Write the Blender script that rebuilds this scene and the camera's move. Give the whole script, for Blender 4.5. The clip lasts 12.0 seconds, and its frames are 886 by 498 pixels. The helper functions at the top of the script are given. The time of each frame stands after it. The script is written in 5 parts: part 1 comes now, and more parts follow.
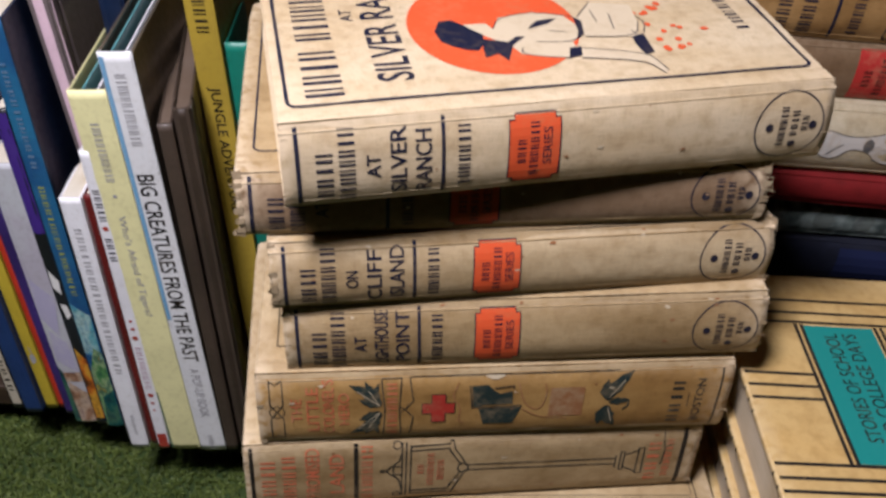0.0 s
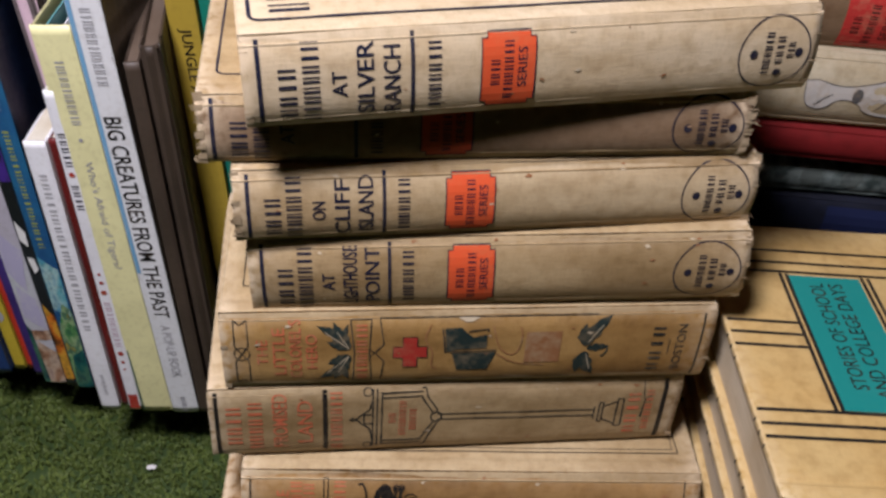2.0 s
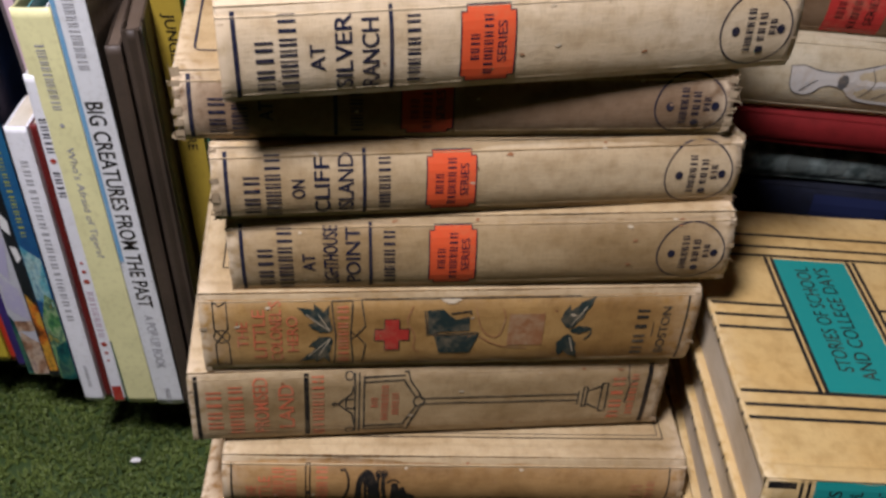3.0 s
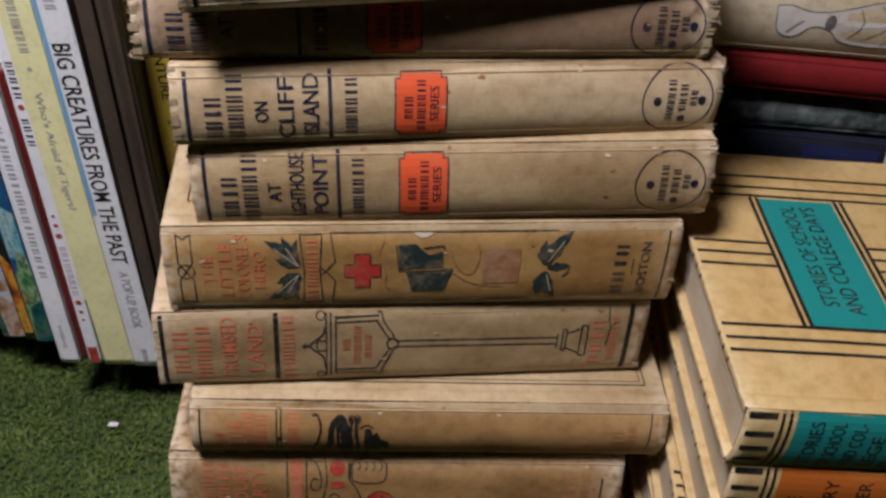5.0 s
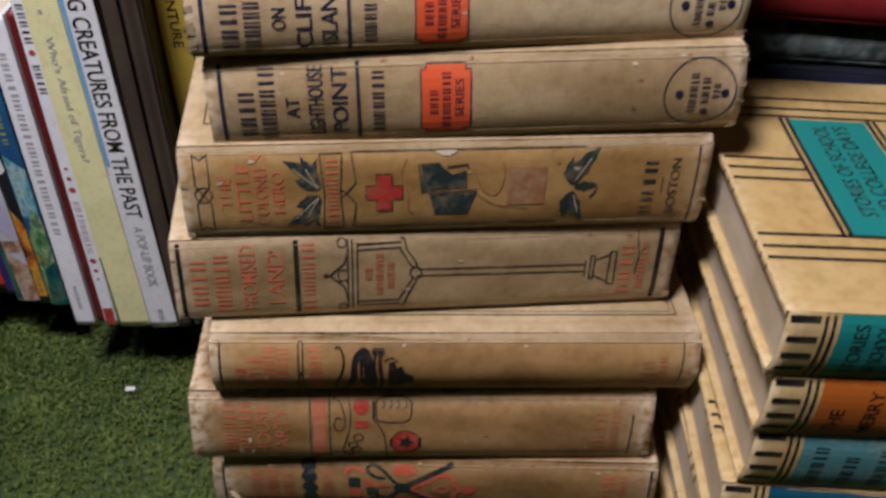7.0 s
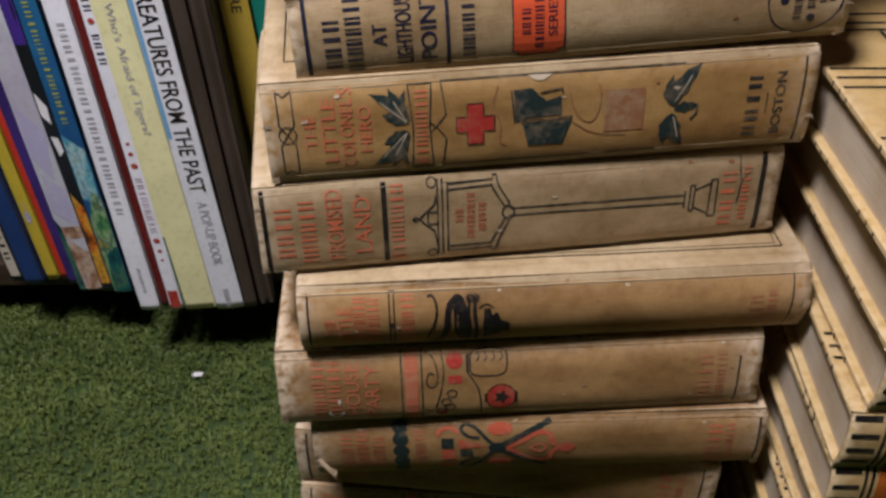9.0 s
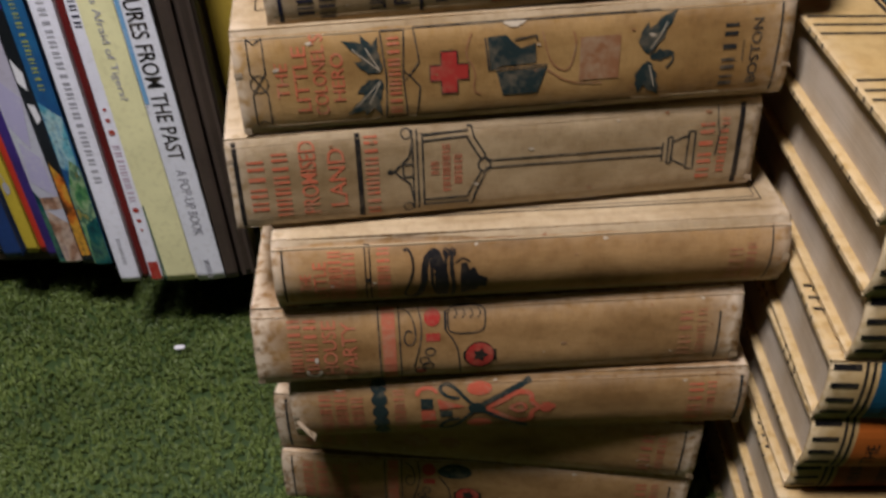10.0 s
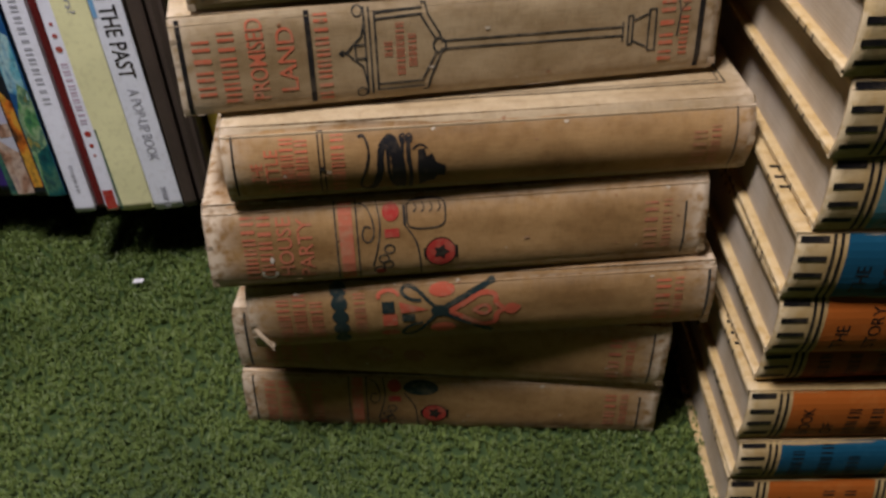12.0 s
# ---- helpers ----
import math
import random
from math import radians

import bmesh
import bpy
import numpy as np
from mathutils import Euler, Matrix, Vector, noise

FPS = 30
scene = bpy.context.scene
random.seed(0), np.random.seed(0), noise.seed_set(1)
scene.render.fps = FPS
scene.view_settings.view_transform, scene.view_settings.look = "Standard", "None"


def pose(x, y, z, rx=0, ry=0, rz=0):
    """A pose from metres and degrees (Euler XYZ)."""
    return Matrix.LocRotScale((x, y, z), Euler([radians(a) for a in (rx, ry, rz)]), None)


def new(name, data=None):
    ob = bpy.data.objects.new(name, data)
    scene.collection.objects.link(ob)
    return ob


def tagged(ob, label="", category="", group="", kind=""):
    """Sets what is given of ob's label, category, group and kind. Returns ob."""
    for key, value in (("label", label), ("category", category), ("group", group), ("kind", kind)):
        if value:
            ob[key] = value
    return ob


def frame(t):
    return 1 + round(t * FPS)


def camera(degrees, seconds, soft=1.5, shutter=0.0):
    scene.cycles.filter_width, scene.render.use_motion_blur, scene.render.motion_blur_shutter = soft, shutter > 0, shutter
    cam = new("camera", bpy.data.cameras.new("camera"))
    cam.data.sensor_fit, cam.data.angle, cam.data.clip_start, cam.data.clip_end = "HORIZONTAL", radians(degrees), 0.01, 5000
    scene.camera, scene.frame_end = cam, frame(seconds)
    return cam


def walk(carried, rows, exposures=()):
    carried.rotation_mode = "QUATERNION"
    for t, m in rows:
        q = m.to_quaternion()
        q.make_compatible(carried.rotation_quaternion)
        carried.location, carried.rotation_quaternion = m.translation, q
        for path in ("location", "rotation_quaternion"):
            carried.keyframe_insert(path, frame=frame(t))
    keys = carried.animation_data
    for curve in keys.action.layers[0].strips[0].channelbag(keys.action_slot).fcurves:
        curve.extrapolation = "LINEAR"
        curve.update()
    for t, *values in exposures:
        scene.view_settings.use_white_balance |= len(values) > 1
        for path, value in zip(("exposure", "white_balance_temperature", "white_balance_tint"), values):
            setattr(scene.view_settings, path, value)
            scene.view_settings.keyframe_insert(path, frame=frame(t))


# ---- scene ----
cam = camera(50.6, 12.0, 2.8, 0.7)
METRES, EYE, TILT, LEAN, TURN = 0.205, 0.520, -40.0, -4.0, 0.0
ROWS = [
    (0.0, 0.0, 0.0, 0.0, -0.0, 0.0, 0.0),
    (0.5, 0.0134, 0.0236, -0.0375, -0.18, -0.19, -0.2),
    (1.0, 0.0236, 0.0371, -0.0632, -0.19, -0.34, -0.27),
    (1.5, 0.0311, 0.0512, -0.0782, -0.39, -0.28, -0.41),
    (2.0, 0.0361, 0.0642, -0.1084, -0.48, -0.21, -0.52),
    (2.5, 0.0581, 0.0707, -0.1228, -0.8, 0.01, -0.51),
    (3.0, 0.0588, 0.0774, -0.1536, -0.84, 0.17, -0.5),
    (5.0, 0.1106, 0.132, -0.2725, -0.82, 0.17, -0.35),
    (5.5, 0.1257, 0.1375, -0.296, -0.88, 0.17, -0.11),
    (6.0, 0.1197, 0.1389, -0.3318, -0.78, 0.2, 0.03),
    (6.5, 0.1138, 0.1561, -0.3645, -0.63, 0.51, 0.37),
    (7.0, 0.0869, 0.1821, -0.427, -0.16, 0.7, 0.83),
    (9.0, -0.0413, 0.2667, -0.5543, 1.41, 1.65, 3.86),
    (9.5, -0.0316, 0.2758, -0.5928, 1.36, 1.67, 3.77),
    (10.0, -0.0147, 0.2852, -0.6368, 1.09, 1.58, 4.23),
    (10.5, 0.0022, 0.2938, -0.7087, 0.15, 2.07, 4.88),
    (11.0, 0.0018, 0.3111, -0.755, -0.12, 1.53, 5.65),
    (11.5, 0.0053, 0.3212, -0.7963, -0.28, 1.33, 5.57),
    (12.0, 0.0048, 0.344, -0.8232, -0.22, 1.07, 5.43),
]
EXPOSURES = [(0.0, -0.18), (2.5, -0.20), (5.5, -0.30), (9.0, -0.19), (12.0, -0.20)]
walk(cam, [(t, pose(0, 0, EYE, TILT, LEAN, TURN) @ pose(METRES * x, METRES * y, METRES * z, 90 + pitch, roll, yaw)) for t, x, y, z, yaw, pitch, roll in ROWS], EXPOSURES)

# hanging lamp: place and strength
LAMP, WATTS = (-0.185, 0.035, 0.92), 12.2

# middle pile from the top: x, y, z of the spine's lower left corner, turn, rise, length, thickness
PILE_ROWS = [
    (-0.0379, 0.2392, 0.3335, 11.8, 2.1, 0.1879, 0.0295),
    (-0.0562, 0.2523, 0.3103, 6.3, 1.4, 0.1882, 0.0234),
    (-0.0448, 0.2449, 0.2832, 7.8, 1.4, 0.1861, 0.0264),
    (-0.0407, 0.2460, 0.2498, 4.3, 2.6, 0.1836, 0.0302),
    (-0.0519, 0.2392, 0.2140, 4.9, 1.3, 0.1895, 0.0367),
    (-0.0586, 0.2341, 0.1773, 6.1, 0.6, 0.1928, 0.0355),
    (-0.0464, 0.2283, 0.1449, 2.4, 0.4, 0.1919, 0.0306),
    (-0.0574, 0.2234, 0.1073, 1.6, 0.9, 0.1911, 0.0351),
    (-0.0460, 0.2280, 0.0704, -1.0, 2.2, 0.1870, 0.0325),
    (-0.0593, 0.2523, 0.0352, -7.5, 0.1, 0.1894, 0.0360),
    (-0.0596, 0.2480, 0.0018, -5.7, 0.2, 0.1903, 0.0325),
]
A_SLANT, B_SLANT, C_SLANT, D_SLANT, E_SLANT, F_SLANT = 7.0, 10.0, 10.0, 6.3, 4.4, 5.3
G_SLANT, H_SLANT, I_SLANT, J_SLANT, K_SLANT = 1.3, 9.2, 0.2, -0.7, 2.5
# cream pile from the top: shift right, shift back, turn
SET_JIG = [(-0.0045, 0.0, 0.0), (-0.001, 0.0, -1.0), (0.0015, 0.001, -2.0), (-0.0030, 0.0005, -3.5), (-0.002, 0.001, -2.0), (0.001, 0.0085, -1.0), (-0.002, 0.003, -2.5), (-0.001, 0.001, -2.5), (-0.001, 0.0005, -3.5)]

# ---------------------------------------------------------------- world, lamp, exposure
world = bpy.data.worlds.new("world")
scene.world = world
world.use_nodes = True
world.node_tree.nodes["Background"].inputs[0].default_value = (1.0, 0.95, 0.88, 1)
world.node_tree.nodes["Background"].inputs[1].default_value = 0.001


# ---------------------------------------------------------------- materials
def node_mat(name):
    m = bpy.data.materials.new(name)
    m.use_nodes = True
    return m, m.node_tree.nodes, m.node_tree.links, m.node_tree.nodes["Principled BSDF"]


def tex(nodes, links, kind, scale, coords, stretch=(1, 1, 1), detail=3.0):
    mp = nodes.new("ShaderNodeMapping")
    mp.inputs["Scale"].default_value = stretch
    links.new(coords, mp.inputs[0])
    n = nodes.new(kind)
    n.inputs["Scale"].default_value = scale
    if "Detail" in n.inputs:
        n.inputs["Detail"].default_value = detail
    links.new(mp.outputs[0], n.inputs["Vector"])
    return n


def ramp(nodes, links, src, lo, hi, a=(0, 0, 0, 1), b=(1, 1, 1, 1)):
    r = nodes.new("ShaderNodeValToRGB")
    r.color_ramp.elements[0].position, r.color_ramp.elements[1].position = lo, hi
    r.color_ramp.elements[0].color, r.color_ramp.elements[1].color = a, b
    links.new(src, r.inputs[0])
    return r


def mix(nodes, links, fac, a, b, blend="MIX"):
    n = nodes.new("ShaderNodeMix")
    n.data_type, n.blend_type = "RGBA", blend
    for sock, val in ((n.inputs[0], fac), (n.inputs[6], a), (n.inputs[7], b)):
        if isinstance(val, (int, float)):
            sock.default_value = val
        elif isinstance(val, tuple):
            sock.default_value = (*val, 1) if len(val) == 3 else val
        else:
            links.new(val, sock)
    return n.outputs[2]


def shade(c, k):
    return tuple(min(1, v * k) for v in c)


def cloth(name, base, worn=(0.58, 0.47, 0.32), stain=0.66, weave=0.13):
    """Book cloth: weave, brown stains at two scales, pale rubbed edges where the mesh carries wear."""
    m, nd, ln, bsdf = node_mat(name)
    co = nd.new("ShaderNodeTexCoord").outputs["Object"]
    info = nd.new("ShaderNodeObjectInfo")
    shift = nd.new("ShaderNodeVectorMath")
    shift.operation = "ADD"
    ln.new(co, shift.inputs[0])
    ln.new(info.outputs["Random"], shift.inputs[1])
    co2 = shift.outputs[0]
    big = tex(nd, ln, "ShaderNodeTexNoise", 34, co2, (0.6, 1, 1.6), 5)
    mid = tex(nd, ln, "ShaderNodeTexNoise", 190, co2, (1, 1, 1), 4)
    warp = tex(nd, ln, "ShaderNodeTexNoise", 900, co2, (2.6, 0.4, 0.4), 2)
    weft = tex(nd, ln, "ShaderNodeTexNoise", 900, co2, (0.25, 2.6, 2.6), 2)
    col = mix(nd, ln, ramp(nd, ln, big.outputs[0], 0.38, 0.68).outputs[0], base, tuple(b * s for b, s in zip(base, (stain + 0.06, stain, stain - 0.1))))
    col = mix(nd, ln, ramp(nd, ln, mid.outputs[0], 0.45, 0.75).outputs[0], col, mix(nd, ln, 1.0, col, (0.8, 0.76, 0.7), "MULTIPLY"))
    thr = nd.new("ShaderNodeMath")
    thr.operation = "ADD"
    ln.new(warp.outputs[0], thr.inputs[0])
    ln.new(weft.outputs[0], thr.inputs[1])
    col = mix(nd, ln, ramp(nd, ln, thr.outputs[0], 0.8, 1.2).outputs[0], mix(nd, ln, 1.0, col, (1 - weave,) * 3, "MULTIPLY"), col)
    at = nd.new("ShaderNodeAttribute")
    at.attribute_name = "wear"
    rub = tex(nd, ln, "ShaderNodeTexNoise", 260, co2, (1, 1, 1), 6)
    mul = nd.new("ShaderNodeMath")
    mul.operation = "MULTIPLY"
    ln.new(at.outputs["Fac"], mul.inputs[0])
    ln.new(ramp(nd, ln, rub.outputs[0], 0.32, 0.54).outputs[0], mul.inputs[1])
    col = mix(nd, ln, mul.outputs[0], col, worn)
    ln.new(col, bsdf.inputs["Base Color"])
    bsdf.inputs["Roughness"].default_value = 0.78
    bsdf.inputs["Specular IOR Level"].default_value = 0.25
    bump = nd.new("ShaderNodeBump")
    bump.inputs["Strength"].default_value = 0.35
    bump.inputs["Distance"].default_value = 0.0003
    ln.new(thr.outputs[0], bump.inputs["Height"])
    ln.new(bump.outputs[0], bsdf.inputs["Normal"])
    return m


def ink(name, base, rough=0.6, fade=0.5, under=(0.38, 0.28, 0.16)):
    """Printing ink, rubbed thin here and there so that the cloth shows through."""
    m, nd, ln, bsdf = node_mat(name)
    co = nd.new("ShaderNodeTexCoord").outputs["Object"]
    n1 = tex(nd, ln, "ShaderNodeTexNoise", 420, co, (1, 1, 1), 5)
    n2 = tex(nd, ln, "ShaderNodeTexNoise", 70, co, (1, 1, 1), 3)
    add = nd.new("ShaderNodeMath")
    add.operation = "MULTIPLY"
    ln.new(n1.outputs[0], add.inputs[0])
    ln.new(n2.outputs[0], add.inputs[1])
    f = ramp(nd, ln, add.outputs[0], 0.22, 0.42, (0, 0, 0, 1), (fade, fade, fade, 1))
    ln.new(mix(nd, ln, f.outputs[0], base, under), bsdf.inputs["Base Color"])
    bsdf.inputs["Roughness"].default_value = rough
    bsdf.inputs["Specular IOR Level"].default_value = 0.3
    return m


def glossy(name, base, rough=0.32, vary=0.8, second=None, scale=18, coat=0.15):
    """Laminated or painted card with faint mottling; a second colour gives a printed picture's patches."""
    m, nd, ln, bsdf = node_mat(name)
    co = nd.new("ShaderNodeTexCoord").outputs["Object"]
    n1 = tex(nd, ln, "ShaderNodeTexNoise", scale, co, (1, 1, 1), 4)
    n2 = tex(nd, ln, "ShaderNodeTexNoise", 350, co, (1, 1, 1), 3)
    col = mix(nd, ln, ramp(nd, ln, n1.outputs[0], 0.4, 0.62).outputs[0], base, second or shade(base, vary))
    col = mix(nd, ln, ramp(nd, ln, n2.outputs[0], 0.5, 0.75).outputs[0], col, mix(nd, ln, 1.0, col, (0.88, 0.87, 0.85), "MULTIPLY"))
    ln.new(col, bsdf.inputs["Base Color"])
    r = ramp(nd, ln, n2.outputs[0], 0.3, 0.7, (rough, rough, rough, 1), (rough + 0.15,) * 3 + (1,))
    ln.new(r.outputs[0], bsdf.inputs["Roughness"])
    bsdf.inputs["Coat Weight"].default_value = coat
    return m


def picture(name, colours, scale=60):
    """A printed picture of many small colour patches."""
    m, nd, ln, bsdf = node_mat(name)
    co = nd.new("ShaderNodeTexCoord").outputs["Object"]
    n1 = tex(nd, ln, "ShaderNodeTexNoise", scale, co, (0.7, 1, 1.6), 5)
    n2 = tex(nd, ln, "ShaderNodeTexNoise", scale * 5, co, (1, 1, 1), 3)
    r = nd.new("ShaderNodeValToRGB")
    e = r.color_ramp.elements
    e[0].position, e[0].color = 0.32, (*colours[0], 1)
    e[1].position, e[1].color = 0.68, (*colours[-1], 1)
    for i, c in enumerate(colours[1:-1], 1):
        e.new(0.32 + 0.36 * i / (len(colours) - 1)).color = (*c, 1)
    ln.new(n1.outputs[0], r.inputs[0])
    col = mix(nd, ln, ramp(nd, ln, n2.outputs[0], 0.45, 0.7).outputs[0], r.outputs[0], mix(nd, ln, 1.0, r.outputs[0], (0.62, 0.6, 0.6), "MULTIPLY"))
    ln.new(col, bsdf.inputs["Base Color"])
    bsdf.inputs["Roughness"].default_value = 0.35
    return m


def paper(name, base):
    """Page edges: fine leaves stacked along the book's thickness, browned."""
    m, nd, ln, bsdf = node_mat(name)
    co = nd.new("ShaderNodeTexCoord").outputs["Object"]
    leaf = tex(nd, ln, "ShaderNodeTexNoise", 1.0, co, (14, 14, 2600), 3)
    blot = tex(nd, ln, "ShaderNodeTexNoise", 45, co, (1, 1, 1), 4)
    col = mix(nd, ln, ramp(nd, ln, leaf.outputs[0], 0.35, 0.65).outputs[0], shade(base, 0.8), base)
    col = mix(nd, ln, ramp(nd, ln, blot.outputs[0], 0.4, 0.7).outputs[0], col, mix(nd, ln, 1.0, col, (0.82, 0.76, 0.66), "MULTIPLY"))
    ln.new(col, bsdf.inputs["Base Color"])
    bsdf.inputs["Roughness"].default_value = 0.9
    bump = nd.new("ShaderNodeBump")
    bump.inputs["Strength"].default_value = 0.6
    bump.inputs["Distance"].default_value = 0.0004
    ln.new(leaf.outputs[0], bump.inputs["Height"])
    ln.new(bump.outputs[0], bsdf.inputs["Normal"])
    return m


def wood(name, base):
    m, nd, ln, bsdf = node_mat(name)
    co = nd.new("ShaderNodeTexCoord").outputs["Object"]
    g = tex(nd, ln, "ShaderNodeTexNoise", 9, co, (1, 14, 14), 6)
    f = tex(nd, ln, "ShaderNodeTexNoise", 160, co, (0.3, 4, 4), 3)
    col = mix(nd, ln, ramp(nd, ln, g.outputs[0], 0.35, 0.68).outputs[0], base, shade(base, 0.5))
    col = mix(nd, ln, ramp(nd, ln, f.outputs[0], 0.4, 0.7).outputs[0], col, shade(base, 0.7))
    ln.new(col, bsdf.inputs["Base Color"])
    bsdf.inputs["Roughness"].default_value = 0.5
    return m


def plaster(name, base):
    m, nd, ln, bsdf = node_mat(name)
    co = nd.new("ShaderNodeTexCoord").outputs["Object"]
    g = tex(nd, ln, "ShaderNodeTexNoise", 3, co, (1, 1, 1), 5)
    ln.new(mix(nd, ln, g.outputs[0], base, shade(base, 0.88)), bsdf.inputs["Base Color"])
    bsdf.inputs["Roughness"].default_value = 0.9
    return m


def turf_mat(name, a, b, c):
    m, nd, ln, bsdf = node_mat(name)
    co = nd.new("ShaderNodeTexCoord").outputs["Object"]
    rnd = nd.new("ShaderNodeNewGeometry").outputs["Random Per Island"]
    patch = tex(nd, ln, "ShaderNodeTexNoise", 17, co, (1, 1, 0), 6)
    col = mix(nd, ln, rnd, a, b)
    col = mix(nd, ln, ramp(nd, ln, patch.outputs[0], 0.42, 0.6).outputs[0], col, mix(nd, ln, 0.6, col, c))
    fine = tex(nd, ln, "ShaderNodeTexNoise", 420, co, (1, 1, 0), 2)
    col = mix(nd, ln, ramp(nd, ln, fine.outputs[0], 0.36, 0.62).outputs[0], mix(nd, ln, 0.5, col, c), col)
    ln.new(col, bsdf.inputs["Base Color"])
    bsdf.inputs["Roughness"].default_value = 0.5
    bsdf.inputs["Specular IOR Level"].default_value = 0.35
    return m


BUFF = (0.449, 0.343, 0.194)
cloth_buff = cloth("buff_cloth", BUFF)
cloth_pale = cloth("pale_buff_cloth", (0.581, 0.475, 0.317), stain=0.78)
cloth_mid = cloth("light_buff_cloth", (0.475, 0.37, 0.22), stain=0.66)
cloth_grey = cloth("greyed_buff_cloth", (0.410, 0.300, 0.157), stain=0.55)
cloth_ochre = cloth("ochre_toned_cloth", (0.415, 0.250, 0.084), stain=0.54)
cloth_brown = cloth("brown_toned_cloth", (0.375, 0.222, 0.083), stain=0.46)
# buff darkened for the shade that the top book casts on the spine below
cloth_shaded = cloth("shaded_buff_cloth", (0.207, 0.136, 0.0792))
cloth_cream = cloth("cream_set_cloth", (0.50, 0.352, 0.145), worn=(0.66, 0.52, 0.3), stain=0.9, weave=0.07)
cloth_red = cloth("red_cloth", (0.20, 0.010, 0.012), worn=(0.24, 0.045, 0.04))
cloth_green = glossy("green_marbled_board", (0.05, 0.07, 0.065), 0.45, second=(0.22, 0.27, 0.25), scale=120)
cloth_navy = cloth("navy_cloth", (0.0106, 0.0141, 0.0308), worn=(0.06, 0.06, 0.07))
cloth_ivory = cloth("ivory_cloth", (0.51, 0.449, 0.317), stain=0.8)
frayed_mat = cloth("frayed_cloth_threads", (0.528, 0.422, 0.282))
pages_old = paper("browned_pages", (0.41, 0.32, 0.20))
pages_dark = paper("dark_brown_pages", (0.12, 0.085, 0.06))
pages_grey = paper("beige_pages", (0.55, 0.46, 0.33))
pages_white = paper("white_pages", (0.66, 0.62, 0.52))
navy_ink = ink("navy_ink", (0.006, 0.008, 0.026), fade=0.1)
black_ink = ink("black_ink", (0.007, 0.006, 0.006), fade=0.12)
thin_ink = ink("thin_dark_ink", (0.015, 0.018, 0.018), fade=0.35)
green_ink = ink("dark_green_ink", (0.014, 0.027, 0.025), fade=0.3)
orange_ink = ink("orange_red_ink", (0.62, 0.085, 0.025), fade=0.4, under=(0.48, 0.16, 0.07))
red_ink = ink("red_ink", (0.37, 0.032, 0.022), fade=0.3)
faded_red = ink("faded_red_ink", (0.52, 0.13, 0.06), fade=0.62)
pale_red = ink("worn_red_ink", (0.45, 0.13, 0.065), fade=0.72, under=(0.36, 0.24, 0.13))
ghost_red = ink("nearly_lost_red_ink", (0.38, 0.14, 0.07), fade=0.95, under=(0.34, 0.21, 0.09))
brown_ink = ink("red_brown_ink", (0.27, 0.12, 0.05), fade=0.6)
cream_ink = ink("cream_ink", (0.55, 0.46, 0.32), fade=0.3)
pale_ink = ink("pale_ink", (0.5, 0.46, 0.36), fade=0.4)
scuff_ink = ink("scuffed_cloth", (0.50, 0.42, 0.29), fade=0.6)
teal_ink = ink("teal_ink", (0.008, 0.20, 0.18), fade=0.2, under=(0.03, 0.23, 0.20))
aqua_ink = ink("dull_aqua_ink", (0.07, 0.21, 0.22), fade=0.4)
blue_ink = ink("blue_ink", (0.006, 0.07, 0.12), fade=0.25, under=(0.03, 0.14, 0.2))
tan_orange = ink("orange_ink", (0.40, 0.10, 0.012), fade=0.3, under=(0.5, 0.2, 0.05))
# orange darkened for the shade under the overhanging book above it
shaded_orange = ink("shaded_orange_ink", (0.28, 0.06, 0.012), fade=0.35, under=(0.4, 0.14, 0.04))
grey_ink = ink("grey_ink", (0.33, 0.33, 0.35), fade=0.4, under=(0.6, 0.6, 0.6))
white_ink = ink("white_ink", (0.72, 0.72, 0.70), fade=0.2, under=(0.4, 0.4, 0.4))

# ---------------------------------------------------------------- lettering, made before the scene grows
_letters = {}


BOLD = {"JUNGLE ADVENTURE", "BIG CREATURES FROM THE PAST", "SILVER RANCH", "SILVER", "RANCH", "CLIFF", "ISLAND", "POINT", "LIGHTHOUSE", "AT", "ON"}


def letters(s):
    if s not in _letters:
        cu = bpy.data.curves.new("lettering", "FONT")
        cu.body, cu.size, cu.resolution_u, cu.offset = s, 1.0, 3, 0.011 if s in BOLD else 0.004
        ob = new("lettering", cu)
        me = bpy.data.meshes.new_from_object(ob.evaluated_get(bpy.context.evaluated_depsgraph_get()))
        v = np.array([p.co[:2] for p in me.vertices])
        f = [tuple(p.vertices) for p in me.polygons]
        bpy.data.objects.remove(ob)
        bpy.data.curves.remove(cu)
        bpy.data.meshes.remove(me)
        v -= v.min(0)
        _letters[s] = (v / v.max(0), f)
    return _letters[s]


for word in ("AT SILVER RANCH ON CLIFF ISLAND LIGHTHOUSE POINT SERIES THE LITTLE COLONEL'S HERO PROMISED LAND HOUSE PARTY BOSTON OF SCHOOL STORIES "
             "STORY TELLER MERRY MAKER BOOK COL- DAYS AND LEGE").split() + ["SILVER RANCH", "STORIES OF SCHOOL", "AND COLLEGE DAYS", "BIG CREATURES FROM THE PAST",
                                                                  "A POP-UP BOOK", "JUNGLE ADVENTURE", "Who's Afraid of Tigers?", "AND COL-"]:
    letters(word)


